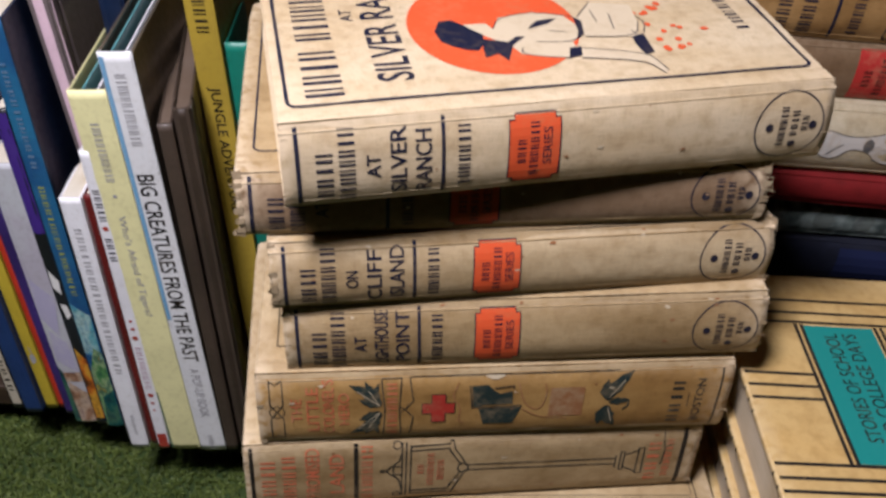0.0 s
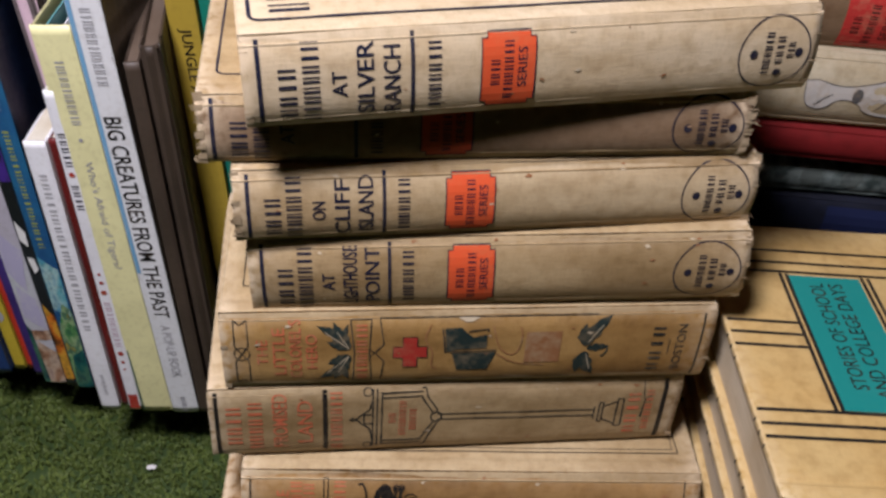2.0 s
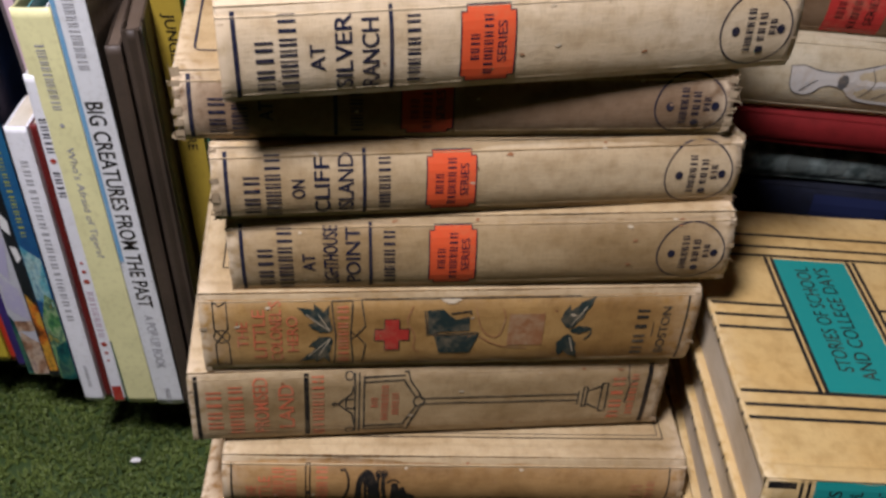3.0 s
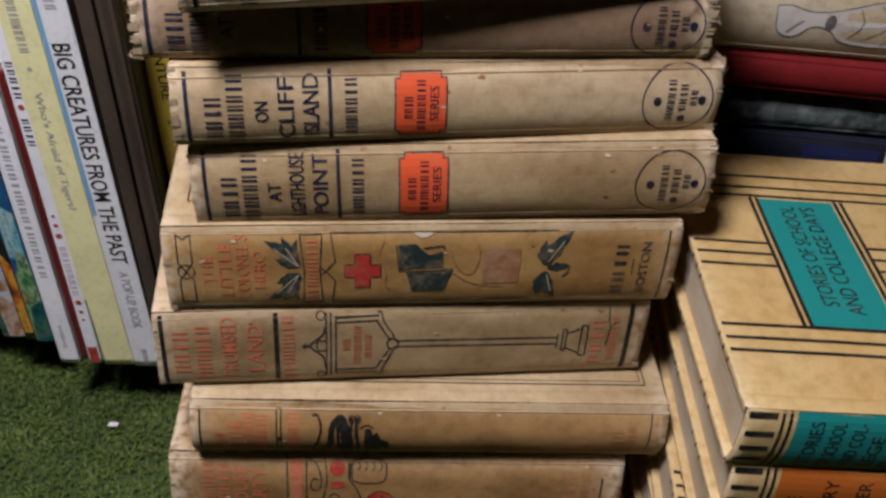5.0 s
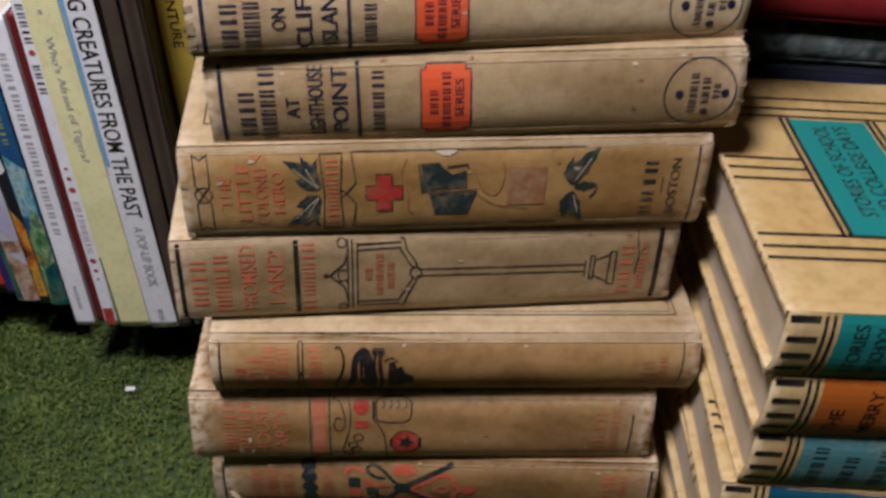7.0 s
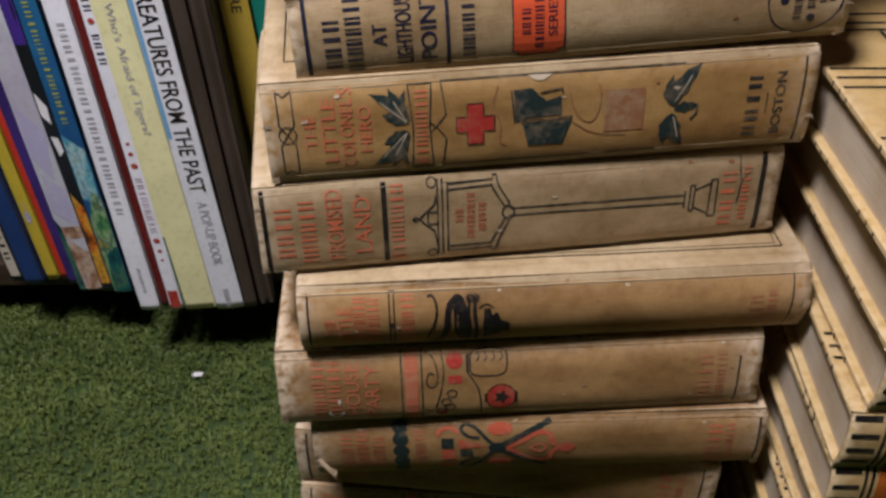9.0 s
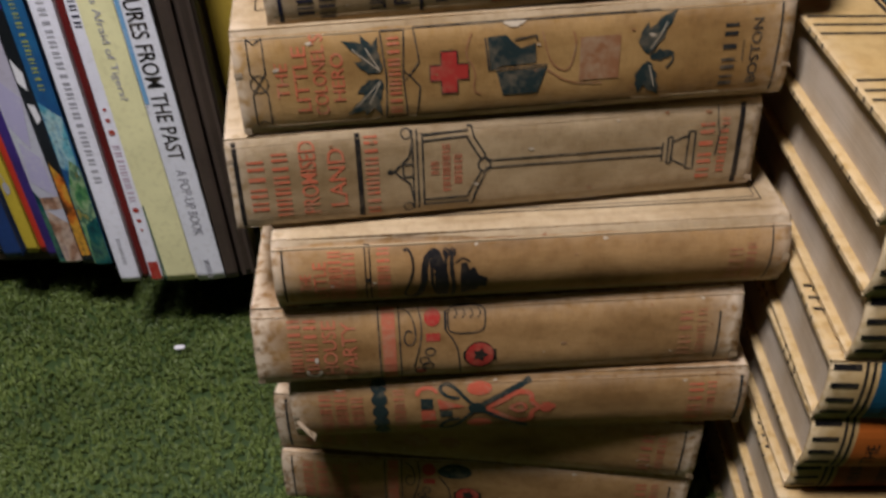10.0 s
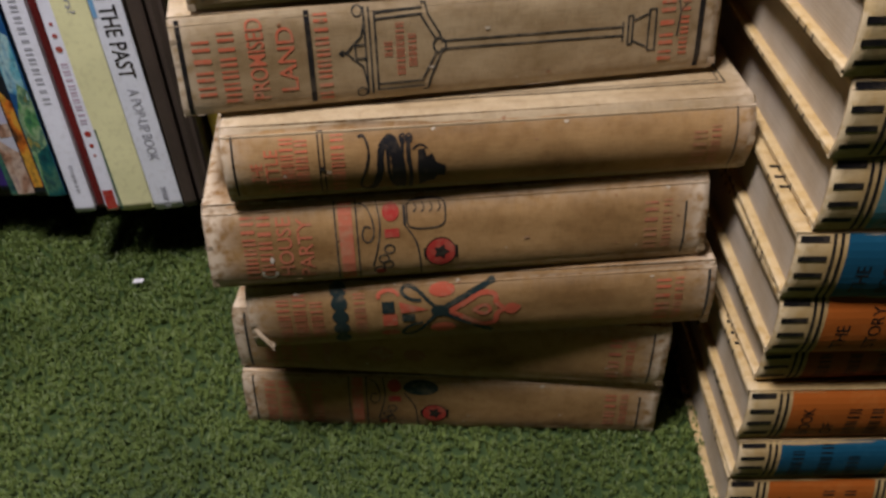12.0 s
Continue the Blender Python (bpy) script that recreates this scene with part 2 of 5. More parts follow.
# ---------------------------------------------------------------- flat shapes, as (points, faces) in two coordinates
def rect(a0, b0, a1, b1, na=2, nb=8):
    pts = [(a0 + (a1 - a0) * i / na, b0 + (b1 - b0) * j / nb) for i in range(na + 1) for j in range(nb + 1)]
    k = nb + 1
    return pts, [(i * k + j, (i + 1) * k + j, (i + 1) * k + j + 1, i * k + j + 1) for i in range(na) for j in range(nb)]


def stroke(path, width, step=0.0015):
    """A drawn line along the path."""
    pts = []
    for (a, b), (c, d) in zip(path, path[1:]):
        n = max(1, int(math.hypot(c - a, d - b) / step))
        pts += [(a + (c - a) * i / n, b + (d - b) * i / n) for i in range(n)]
    pts.append(path[-1])
    out, faces = [], []
    for i, p in enumerate(pts):
        q0, q1 = pts[max(0, i - 1)], pts[min(len(pts) - 1, i + 1)]
        dx, dy = q1[0] - q0[0], q1[1] - q0[1]
        d = math.hypot(dx, dy) or 1
        w = width / 2 * (0.85 + 0.3 * noise.noise((p[0] * 700, p[1] * 700, 3)))
        out += [(p[0] - dy / d * w, p[1] + dx / d * w), (p[0] + dy / d * w, p[1] - dx / d * w)]
        if i:
            faces.append((2 * i - 2, 2 * i - 1, 2 * i + 1, 2 * i))
    return out, faces


def smooth(path, rounds=2):
    """A rounded version of a drawn path."""
    for _ in range(rounds):
        out = [path[0]]
        for (a, b), (c, d) in zip(path, path[1:]):
            out += [(0.75 * a + 0.25 * c, 0.75 * b + 0.25 * d), (0.25 * a + 0.75 * c, 0.25 * b + 0.75 * d)]
        path = out + [path[-1]]
    return path


def oval(ca, cb, ra, rb, rings=4, n=28):
    pts, faces = [(ca, cb)], []
    for r in range(1, rings + 1):
        for i in range(n):
            t = 2 * math.pi * i / n
            pts.append((ca + ra * r / rings * math.cos(t), cb + rb * r / rings * math.sin(t)))
    for i in range(n):
        j = (i + 1) % n
        faces.append((0, 1 + i, 1 + j))
        for r in range(rings - 1):
            faces.append((1 + r * n + i, 1 + (r + 1) * n + i, 1 + (r + 1) * n + j, 1 + r * n + j))
    return pts, faces


def arc(ca, cb, ra, rb, t0=0, t1=360, n=36):
    return [(ca + ra * math.cos(radians(t0 + (t1 - t0) * i / n)), cb + rb * math.sin(radians(t0 + (t1 - t0) * i / n))) for i in range(n + 1)]


def blob(path, cuts=2):
    """A filled outline."""
    bm = bmesh.new()
    bm.faces.new([bm.verts.new((a, b, 0)) for a, b in path])
    bmesh.ops.triangulate(bm, faces=bm.faces[:])
    bmesh.ops.subdivide_edges(bm, edges=bm.edges[:], cuts=cuts, use_grid_fill=True)
    bm.verts.index_update()
    out = [v.co[:2] for v in bm.verts], [tuple(v.index for v in f.verts) for f in bm.faces]
    bm.free()
    return out


def across(s, a, b0, b1, cap):
    """Words that read along +b with the letters' heads towards -a; a: middle of the line."""
    v, f = letters(s)
    return [(a + cap / 2 - p[1] * cap, b0 + p[0] * (b1 - b0)) for p in v], f


def along(s, a0, a1, b, cap):
    """Words that read along +a with the letters' heads towards +b."""
    v, f = letters(s)
    return [(a0 + p[0] * (a1 - a0), b - cap / 2 + p[1] * cap) for p in v], f


def stems(n):
    """Starts and widths, in letters, of the plain bars that stand for a word of n letters: a broad and a slim one by turns."""
    out = []
    for i in range(n):
        k = (i * 7 + n * 3) % 5
        out += [(i + 0.10, 0.24), (i + 0.58 + 0.04 * (k % 2), 0.13 + 0.05 * (k > 2))] if k != 1 else [(i + 0.30, 0.30)]
    return out


def bars_across(n, a, b0, b1, cap):
    """Plain slim bars in place of a word of n letters."""
    w = (b1 - b0) / n
    return [[rect(a - cap / 2, b0 + p * w, a + cap / 2, b0 + (p + q) * w, 1, 1) for p, q in stems(n)]]


def bars_along(n, a0, a1, b, cap):
    w = (a1 - a0) / n
    return [[rect(a0 + p * w, b - cap / 2, a0 + (p + q) * w, b + cap / 2, 1, 1) for p, q in stems(n)]]


# ---------------------------------------------------------------- mesh helpers
def mesh_part(name, verts, faces, material, parent, label="", smooth=False, wear=None):
    me = bpy.data.meshes.new(name)
    me.from_pydata([tuple(v) for v in verts], [], faces)
    me.materials.append(material)
    if smooth:
        me.polygons.foreach_set("use_smooth", [True] * len(me.polygons))
    if wear is not None:
        me.attributes.new("wear", "FLOAT", "POINT").data.foreach_set("value", wear)
    ob = new(name, me)
    ob.parent = parent
    if label:
        tagged(ob, label)
    return ob


def part(name, bm, material, parent, label=""):
    me = bpy.data.meshes.new(name)
    bm.to_mesh(me)
    bm.free()
    me.materials.append(material)
    ob = new(name, me)
    ob.parent = parent
    if label:
        tagged(ob, label)
    return ob


def box_bm(x0, y0, z0, x1, y1, z1, bevel=0.0):
    bm = bmesh.new()
    bmesh.ops.create_cube(bm, size=1, matrix=Matrix.Translation(((x0 + x1) / 2, (y0 + y1) / 2, (z0 + z1) / 2)) @ Matrix.Diagonal((x1 - x0, y1 - y0, z1 - z0, 1)))
    if bevel:
        bmesh.ops.bevel(bm, geom=bm.edges[:], offset=bevel, segments=2, affect="EDGES", profile=0.6)
    return bm


def hsh(*a):
    return noise.noise(Vector([v * 1.37 + 0.31 for v in a]))


# drawings that are one figure each, and names for single pieces
WHOLE = {"round_device", "lantern_drawing", "curling_ornament", "scrolls", "shears", "lantern_lines", "label_panel", "red_cross", "name_box", "spine_ornament", "cover_petals", "dark_device", "spine_picture_lines", "crack", "spine_ladder", "chipped_spot", "green_braid", "red_hearts"}
NAMES = {"spine_title": "title_word", "panel_words": "panel_word", "cover_title": "cover_word", "cover_rules": "cover_rule", "spine_imprint": "imprint_word", "foot_words": "foot_word", "lantern_words": "lantern_word", "spine_leaves": "printed_leaf",
         "red_beads": "red_bead", "spine_dashes": "spine_dash", "panel_rules": "panel_rule", "edge_marks": "edge_mark", "spine_words": "spine_word", "red_berries": "red_berry", "tag_words": "tag_word", "white_marks": "white_mark", "pink_words": "pink_word",
         "shears": "scissor_print", "scrolls": "scroll_drawing", "cover_petals": "petal_print", "red_hearts": "heart_print", "lantern_lines": "lantern_outline", "printed_leaves": "leaf_print", "spine_picture_lines": "picture_outline", "cover_imprint": "cover_word"}


# ---------------------------------------------------------------- a hardback or paperback book
class Book:
    """Local axes: x along the spine from the book's head, y from the spine to the fore-edge, z from the back to the front cover."""

    def __init__(self, matrix, length, thick, width, cover, spine, pages, label, group="", slant=0.0, bulge=0.003, power=3.0, board=0.0025,
                 square=0.003, hinge=True, worn=0.5, ragged=0.0, seed=0, limp=False, name="book", drift=0.0, groove=1.0, sunk=0.0):
        self.drift, self.groove = drift, groove
        self.L, self.T, self.W, self.slant, self.bulge, self.power, self.seed, self.ragged = length, thick, width, math.tan(radians(slant)), bulge, power, seed, ragged
        self.root = tagged(new(name), label, "book", group)
        self.root.matrix_basis = matrix
        L, T, W = length, thick, width
        # spine: a bent sheet with thickness
        nu, nv = 56, 14
        verts, faces, wear = [], [], []
        for side in (0, 1):
            for i in range(nu + 1):
                u = i / nu
                for j in range(nv + 1):
                    v = j / nv
                    x, y, z = self.on_spine(u * L, v * T, -0.0016 if side else 0.0)
                    end = min(u, 1 - u) * L
                    if ragged and end < 0.003:
                        x += (1 if u < 0.5 else -1) * ragged * 0.0010 * max(0, 0.35 + 1.3 * hsh(v * 3.3, seed, u) + 0.3 * hsh(v * 8, seed, u)) * (1 - end / 0.003)
                    verts.append((x, y, z))
                    edge = min(v, 1 - v) * T
                    wear.append(min(1, worn * (math.exp(-end / 0.0042) * 1.7 + math.exp(-edge / 0.0022) * 0.9)))
        k = nv + 1
        off = (nu + 1) * k
        for i in range(nu):
            for j in range(nv):
                a = i * k + j
                faces.append((a, a + k, a + k + 1, a + 1))
                faces.append((off + a, off + a + 1, off + a + k + 1, off + a + k))
        for i in range(nu):
            for j in (0, nv):
                a, b = i * k + j, (i + 1) * k + j
                faces.append((a, off + a, off + b, b) if j else (a, b, off + b, off + a))
        for j in range(nv):
            for i in (0, nu):
                a = i * k + j
                faces.append((a, a + 1, off + a + 1, off + a) if i == 0 else (a, off + a, off + a + 1, a + 1))
        self.spine = mesh_part("spine", verts, faces, spine, self.root, smooth=True, wear=wear)
        # covers
        for top in (1, 0):
            self.make_cover(top, cover, board, hinge, worn)
        # pages
        e = square
        nz, nx = 10, 24
        inset = 0.004 if not limp else 0.001
        y0 = 0.0015
        pv, pf = [], []
        for i in range(nx + 1):
            for j in range(nz + 1):
                v = j / nz
                z = board + (T - 2 * board) * v
                x = e + sunk + (L - 2 * e - sunk) * i / nx
                pv.append((x, y0 + self.slant * z - self.bulge * 0.6 * (1 - abs(2 * v - 1) ** 2), z))
                pv.append((x, W - e - inset * (1 - (2 * v - 1) ** 2) + self.slant * z * 0.5, z))
        kk = 2 * (nz + 1)
        for i in range(nx):
            for j in range(nz):
                a = i * kk + 2 * j
                pf.append((a, a + kk, a + kk + 2, a + 2))
                pf.append((a + 1, a + 3, a + kk + 3, a + kk + 1))
            for j in (0, nz):
                a = i * kk + 2 * j
                pf.append((a, a + 1, a + kk + 1, a + kk) if j == 0 else (a, a + kk, a + kk + 1, a + 1))
        for i in (0, nx):
            for j in range(nz):
                a = i * kk + 2 * j
                pf.append((a, a + 2, a + 3, a + 1) if i == 0 else (a, a + 1, a + 3, a + 2))
        mesh_part("page_block", pv, pf, pages, self.root)
        if ragged:
            self.fray()

    def on_spine(self, a, b, off=0.00022):
        """Point of the spine at a along it and b up from the back cover."""
        s = max(-1.0, min(1.0, 2 * b / self.T - 1))
        y = -self.bulge * (1 - abs(s) ** self.power) + self.slant * b
        dy = self.bulge * self.power * abs(s) ** (self.power - 1) * (1 if s > 0 else -1) * 2 / self.T
        n = Vector((0, -1, dy)).normalized()
        crease = 0.00012 * hsh(a * 60, b * 90, self.seed)
        return (a, y + crease + n.y * off, b + n.z * off * 0.6)

    def on_cover(self, a, b, off=0.00018):
        return (a, b + self.slant * self.T, self.T + self.cover_warp(a, b) + off)

    def cover_warp(self, a, b):
        corner = max(0, abs(a / self.L - 0.5) - 0.38) * max(0, b / self.W - 0.6)
        return 0.0004 * hsh(a * 22, b * 22, self.seed + 5) - corner * 0.012 * (0.5 + hsh(self.seed, a, 2))

    def on_head(self, a, b, off=0.00015):
        """The head end: a from spine to fore-edge, b up."""
        return (-off, a + self.slant * b, b)

    def make_cover(self, top, material, board, hinge, worn):
        L, T, W = self.L, self.T, self.W
        # a rounded shoulder that runs over into the spine
        prof = [(-self.bulge * (1 - abs(1 - 2 * d / T) ** self.power) - self.slant * d * (1 if top else -1) - o, -d) for d, o in ((0.0036, -0.0002), (0.0021, -0.00003), (0.0010, 0.0001), (0.0004, 0.0002))]
        prof = prof if hinge else [(-0.0002, -0.0007)]
        prof += [(0.0012, -0.0001), (0.004, 0.0)]
        if hinge:
            prof += [(y, d * self.groove) for y, d in ((0.0055, -0.0001), (0.0068, -0.0008), (0.008, -0.0009), (0.0092, -0.0002))]
        prof += [(0.0105 + (W - 0.0125) * i / 8, 0.0) for i in range(9)] + [(W - 0.0008, -0.0002), (W, -0.0009)]
        nu = 28
        us = [0, 0.0007] + [0.0007 + (L - 0.0014) * i / nu for i in range(1, nu)] + [L - 0.0007, L]
        verts, faces, wear = [], [], []
        k = len(prof)
        for side in (0, 1):
            for i, u in enumerate(us):
                drop = 0.0007 if i in (0, len(us) - 1) else 0
                for y, dz in prof:
                    h = T + dz - drop + self.cover_warp(u, y) if not side else T - board - (0 if not drop else -0.0004)
                    z = h if top else T - h
                    yy = y + self.slant * (T if top else 0)
                    uu = u
                    cw = max(0, 1 - (math.hypot(min(u, L - u), W - y) / 0.006))
                    if cw > 0:
                        uu += (0.0015 if u < L / 2 else -0.0015) * cw
                        yy -= 0.0015 * cw
                    verts.append((uu, yy, z))
                    edge = min(u, L - u, y if y > 0.002 else 0.0026, W - y)
                    wear.append(min(1, worn * (math.exp(-edge / 0.0016) + 1.2 * math.exp(-math.hypot(min(u, L - u), min(abs(y), W - y)) / 0.005))))
        off = len(us) * k
        for i in range(len(us) - 1):
            for j in range(k - 1):
                a = i * k + j
                q = [(a, a + k, a + k + 1, a + 1), (off + a, off + a + 1, off + a + k + 1, off + a + k)]
                faces += q if top else [f[::-1] for f in q]
            for j in (0, k - 1):
                a, b = i * k + j, (i + 1) * k + j
                f = (a, off + a, off + b, b)
                faces.append(f if (j == 0) != bool(top) else f[::-1])
        for i in (0, len(us) - 1):
            for j in range(k - 1):
                a = i * k + j
                f = (a, a + 1, off + a + 1, off + a)
                faces.append(f if (i == 0) == bool(top) else f[::-1])
        made = mesh_part("front_cover" if top else "back_cover", verts, faces, material, self.root, wear=wear)
        if top:
            self.front = made

    def fray(self):
        """Torn cloth and threads at both ends of the spine."""
        rnd = random.Random(self.seed)
        for end in (0, 1):
            verts, faces = [], []
            for _ in range(int(26 * self.ragged)):
                b = rnd.random() * self.T
                if rnd.random() < 0.45:
                    b = rnd.choice((0.08, 0.92)) * self.T + rnd.uniform(-0.002, 0.002)
                x, y, z = self.on_spine(self.L * end, b, 0.0)
                s = -1 if end == 0 else 1
                w, l = rnd.choice((0.00012, 0.00016, 0.0003, 0.0005, 0.0016)) * rnd.uniform(0.6, 1.4), rnd.choice((0.5, 0.8, 1.6)) * rnd.uniform(0.0003, 0.0017) * self.ragged
                tip = (x + s * l, y + rnd.uniform(-0.0022, 0.0008), z + rnd.uniform(-0.0024, 0.0024))
                i = len(verts)
                verts += [(x - s * 0.0025, y - 0.0003, z - w), (x - s * 0.0025, y - 0.0003, z + w), (x + s * l * 0.5, y - 0.0005, z + w * 0.55), tip, (x + s * l * 0.5, y - 0.0005, z - w * 0.65)]
                faces.append((i, i + 4, i + 3, i + 2, i + 1))
            tagged(mesh_part("frayed_edge", verts, faces, frayed_mat, self.spine, "torn pale cloth threads"), kind="stuff")

    def print_on(self, name, shapes, material, where="spine", label="", off=0.0):
        k = self.drift if where == "spine" else 0.0
        fn = {"spine": self.on_spine, "cover": self.on_cover, "head": self.on_head}[where]
        groups = [[q for s in shapes for q in (s if isinstance(s, list) else [s])]] if name in WHOLE else [s if isinstance(s, list) else [s] for s in shapes]
        for group in groups:
            verts, faces = [], []
            for pts, fc in group:
                i = len(verts)
                verts += [fn(a - k * a * (1 - a / self.L), b, 0.00022 + off) for a, b in pts]
                faces += [tuple(v + i for v in f) for f in fc]
            made = mesh_part(NAMES.get(name, name), verts, faces, material, {"spine": self.spine, "cover": self.front}.get(where, self.root), label)
            if NAMES.get(name, name).endswith("_word"):
                tagged(made, kind="stuff")


def lying(x, y, z, yaw=0, rise=0):
    return pose(x, y, z, 0, -rise, yaw)


def standing(x, y, z, lean, length, thick, turn=0):
    """Head up, spine towards the viewer; x, y, z: middle of the spine's foot."""
    axes = Matrix(((0, 0, 1, 0), (0, 1, 0, 0), (-1, 0, 0, 0), (0, 0, 0, 1)))
    return pose(x, y, z) @ pose(0, 0, 0, 0, -lean, turn) @ axes @ Matrix.Translation((-length, 0, -thick / 2))


# ---------------------------------------------------------------- the setting
def structure(name, bm, material, label):
    return tagged(part(name, bm, material, None), label, kind="structure")


turf_base = turf_mat("turf_backing", (0.030, 0.055, 0.014), (0.04, 0.07, 0.018), (0.022, 0.04, 0.010))
turf_blades = turf_mat("turf_blades", (0.084, 0.128, 0.023), (0.164, 0.212, 0.048), (0.050, 0.077, 0.014))
wall_paint = plaster("dull_wall_paint", (0.06, 0.05, 0.042))
dark_wood = wood("dark_shelf_wood", (0.05, 0.03, 0.018))

bm = bmesh.new()
bmesh.ops.create_grid(bm, x_segments=8, y_segments=8, size=1.6)
structure("floor", bm, turf_base, "floor laid with green artificial turf")
structure("wall_north", box_bm(-1.65, 1.6, 0, 1.65, 1.7, 2.4), wall_paint, "plain dull wall behind the shelves")
structure("wall_south", box_bm(-1.65, -1.7, 0, 1.65, -1.6, 2.4), wall_paint, "plain dull wall behind the viewer")
structure("wall_east", box_bm(1.6, -1.6, 0, 1.7, 1.6, 2.4), wall_paint, "plain dull side wall")
structure("wall_west", box_bm(-1.7, -1.6, 0, -1.6, 1.6, 2.4), wall_paint, "plain dull side wall")
structure("ceiling", box_bm(-1.7, -1.7, 2.4, 1.7, 1.7, 2.5), wall_paint, "plain ceiling above the books")


def turf():
    """Chunky tufts of curled artificial turf blades."""
    rng = np.random.default_rng(4)
    tufts, each = 70000, 8
    tx, ty = rng.uniform(-0.40, 0.30, tufts), rng.uniform(-0.02, 0.45, tufts)
    swell = 0.5 * np.sin(tx * 61 + 2 * np.sin(ty * 37)) * np.sin(ty * 53 + np.sin(tx * 29)) + 0.25 * np.sin(tx * 210 + 3 * np.sin(ty * 90)) * np.sin(ty * 190)
    th = rng.uniform(0.0026, 0.0052, tufts) * (1 + 0.35 * swell)
    n = tufts * each
    x, y = np.repeat(tx, each) + rng.normal(0, 0.00045, n), np.repeat(ty, each) + rng.normal(0, 0.00045, n)
    lean = np.repeat(rng.uniform(0, 2 * np.pi, tufts), each) + rng.normal(0, 1.3, n)
    h = np.repeat(th, each) * rng.uniform(0.7, 1.1, n)
    w = rng.uniform(0.00016, 0.00036, n)
    out = rng.uniform(0.0006, 0.0026, n)
    c, s = np.cos(lean), np.sin(lean)
    face = lean + rng.uniform(-0.9, 0.9, n) + np.pi / 2
    fc, fs = np.cos(face) * w, np.sin(face) * w
    z = np.zeros(n)
    v = np.empty((n, 5, 3))
    v[:, 0] = np.stack([x - fc, y - fs, z], 1)
    v[:, 1] = np.stack([x + fc, y + fs, z], 1)
    v[:, 2] = np.stack([x + c * out * 0.35 + fc, y + s * out * 0.35 + fs, h * 0.9], 1)
    v[:, 3] = np.stack([x + c * out * 0.35 - fc, y + s * out * 0.35 - fs, h * 0.9], 1)
    v[:, 4] = np.stack([x + c * out, y + s * out, h * rng.uniform(0.6, 1.0, n)], 1)
    b = np.arange(n)[:, None] * 5
    quads, tris = b + np.array([[0, 1, 2, 3]]), b + np.array([[3, 2, 4]])
    me = bpy.data.meshes.new("turf")
    me.vertices.add(n * 5)
    me.vertices.foreach_set("co", v.ravel())
    loops = np.concatenate([np.concatenate([quads, tris], 1).ravel()])
    me.loops.add(len(loops))
    me.loops.foreach_set("vertex_index", loops)
    me.polygons.add(2 * n)
    me.polygons.foreach_set("loop_start", (np.arange(n)[:, None] * 7 + np.array([[0, 4]])).ravel())
    me.update(calc_edges=True)
    me.materials.append(turf_blades)
    tagged(new("turf", me), "short green artificial turf covering the floor", "grass", kind="stuff")


turf()

# the hanging lamp that lights the place
lamp = tagged(new("hanging_lamp"), "hanging lamp with white enamel shade, lit", "lamp")
lamp.matrix_basis = pose(*LAMP)
bm = bmesh.new()
bmesh.ops.create_cone(bm, segments=32, radius1=0.13, radius2=0.035, depth=0.11, cap_ends=False, matrix=Matrix.Translation((0, 0, 0.065)))
bmesh.ops.solidify(bm, geom=bm.faces[:], thickness=0.002)
part("shade", bm, glossy("white_enamel", (0.7, 0.68, 0.64)), lamp)
bm = bmesh.new()
bmesh.ops.create_cone(bm, segments=10, radius1=0.003, radius2=0.003, depth=1.40, cap_ends=True, matrix=Matrix.Translation((0, 0, 2.401 - LAMP[2] - 0.70)))
part("cord", bm, glossy("black_cord", (0.02, 0.02, 0.02)), lamp)
glow = bpy.data.lights.new("lamp_glow", "AREA")
glow.shape, glow.size, glow.energy, glow.color = "DISK", 0.17, WATTS, (0.99, 0.93, 1.03)
g = new("lamp_glow", glow)
g.parent = lamp
g.matrix_basis = pose(0, 0, 0.02)

# low shelf behind, on which the upright books stand
shelf = tagged(new("bookshelf"), "low dark wooden bookshelf holding upright books", "bookshelf")
part("shelf_board", box_bm(-0.75, 0.405, 0.028, -0.045, 0.70, 0.0455, 0.002), dark_wood, shelf)
part("plinth", box_bm(-0.74, 0.47, 0.0, -0.055, 0.70, 0.0285), dark_wood, shelf)
part("back_panel", box_bm(-0.75, 0.70, 0.0, -0.045, 0.715, 0.85), dark_wood, shelf)
part("side_panel", box_bm(-0.045, 0.58, 0.0, -0.025, 0.715, 0.85, 0.001), dark_wood, shelf)
part("side_panel", box_bm(-0.77, 0.405, 0.0, -0.75, 0.715, 0.85, 0.001), dark_wood, shelf)
case = tagged(new("bookcase"), "tall dark wooden bookcase behind the piles", "bookcase")
part("back_panel", box_bm(-0.025, 0.62, 0.0, 0.95, 0.64, 0.85), dark_wood, case)
part("side_panel", box_bm(0.95, 0.30, 0.0, 0.97, 0.64, 0.85, 0.001), dark_wood, case)

# ---------------------------------------------------------------- the pile in the middle
PILE = "books in the middle pile"


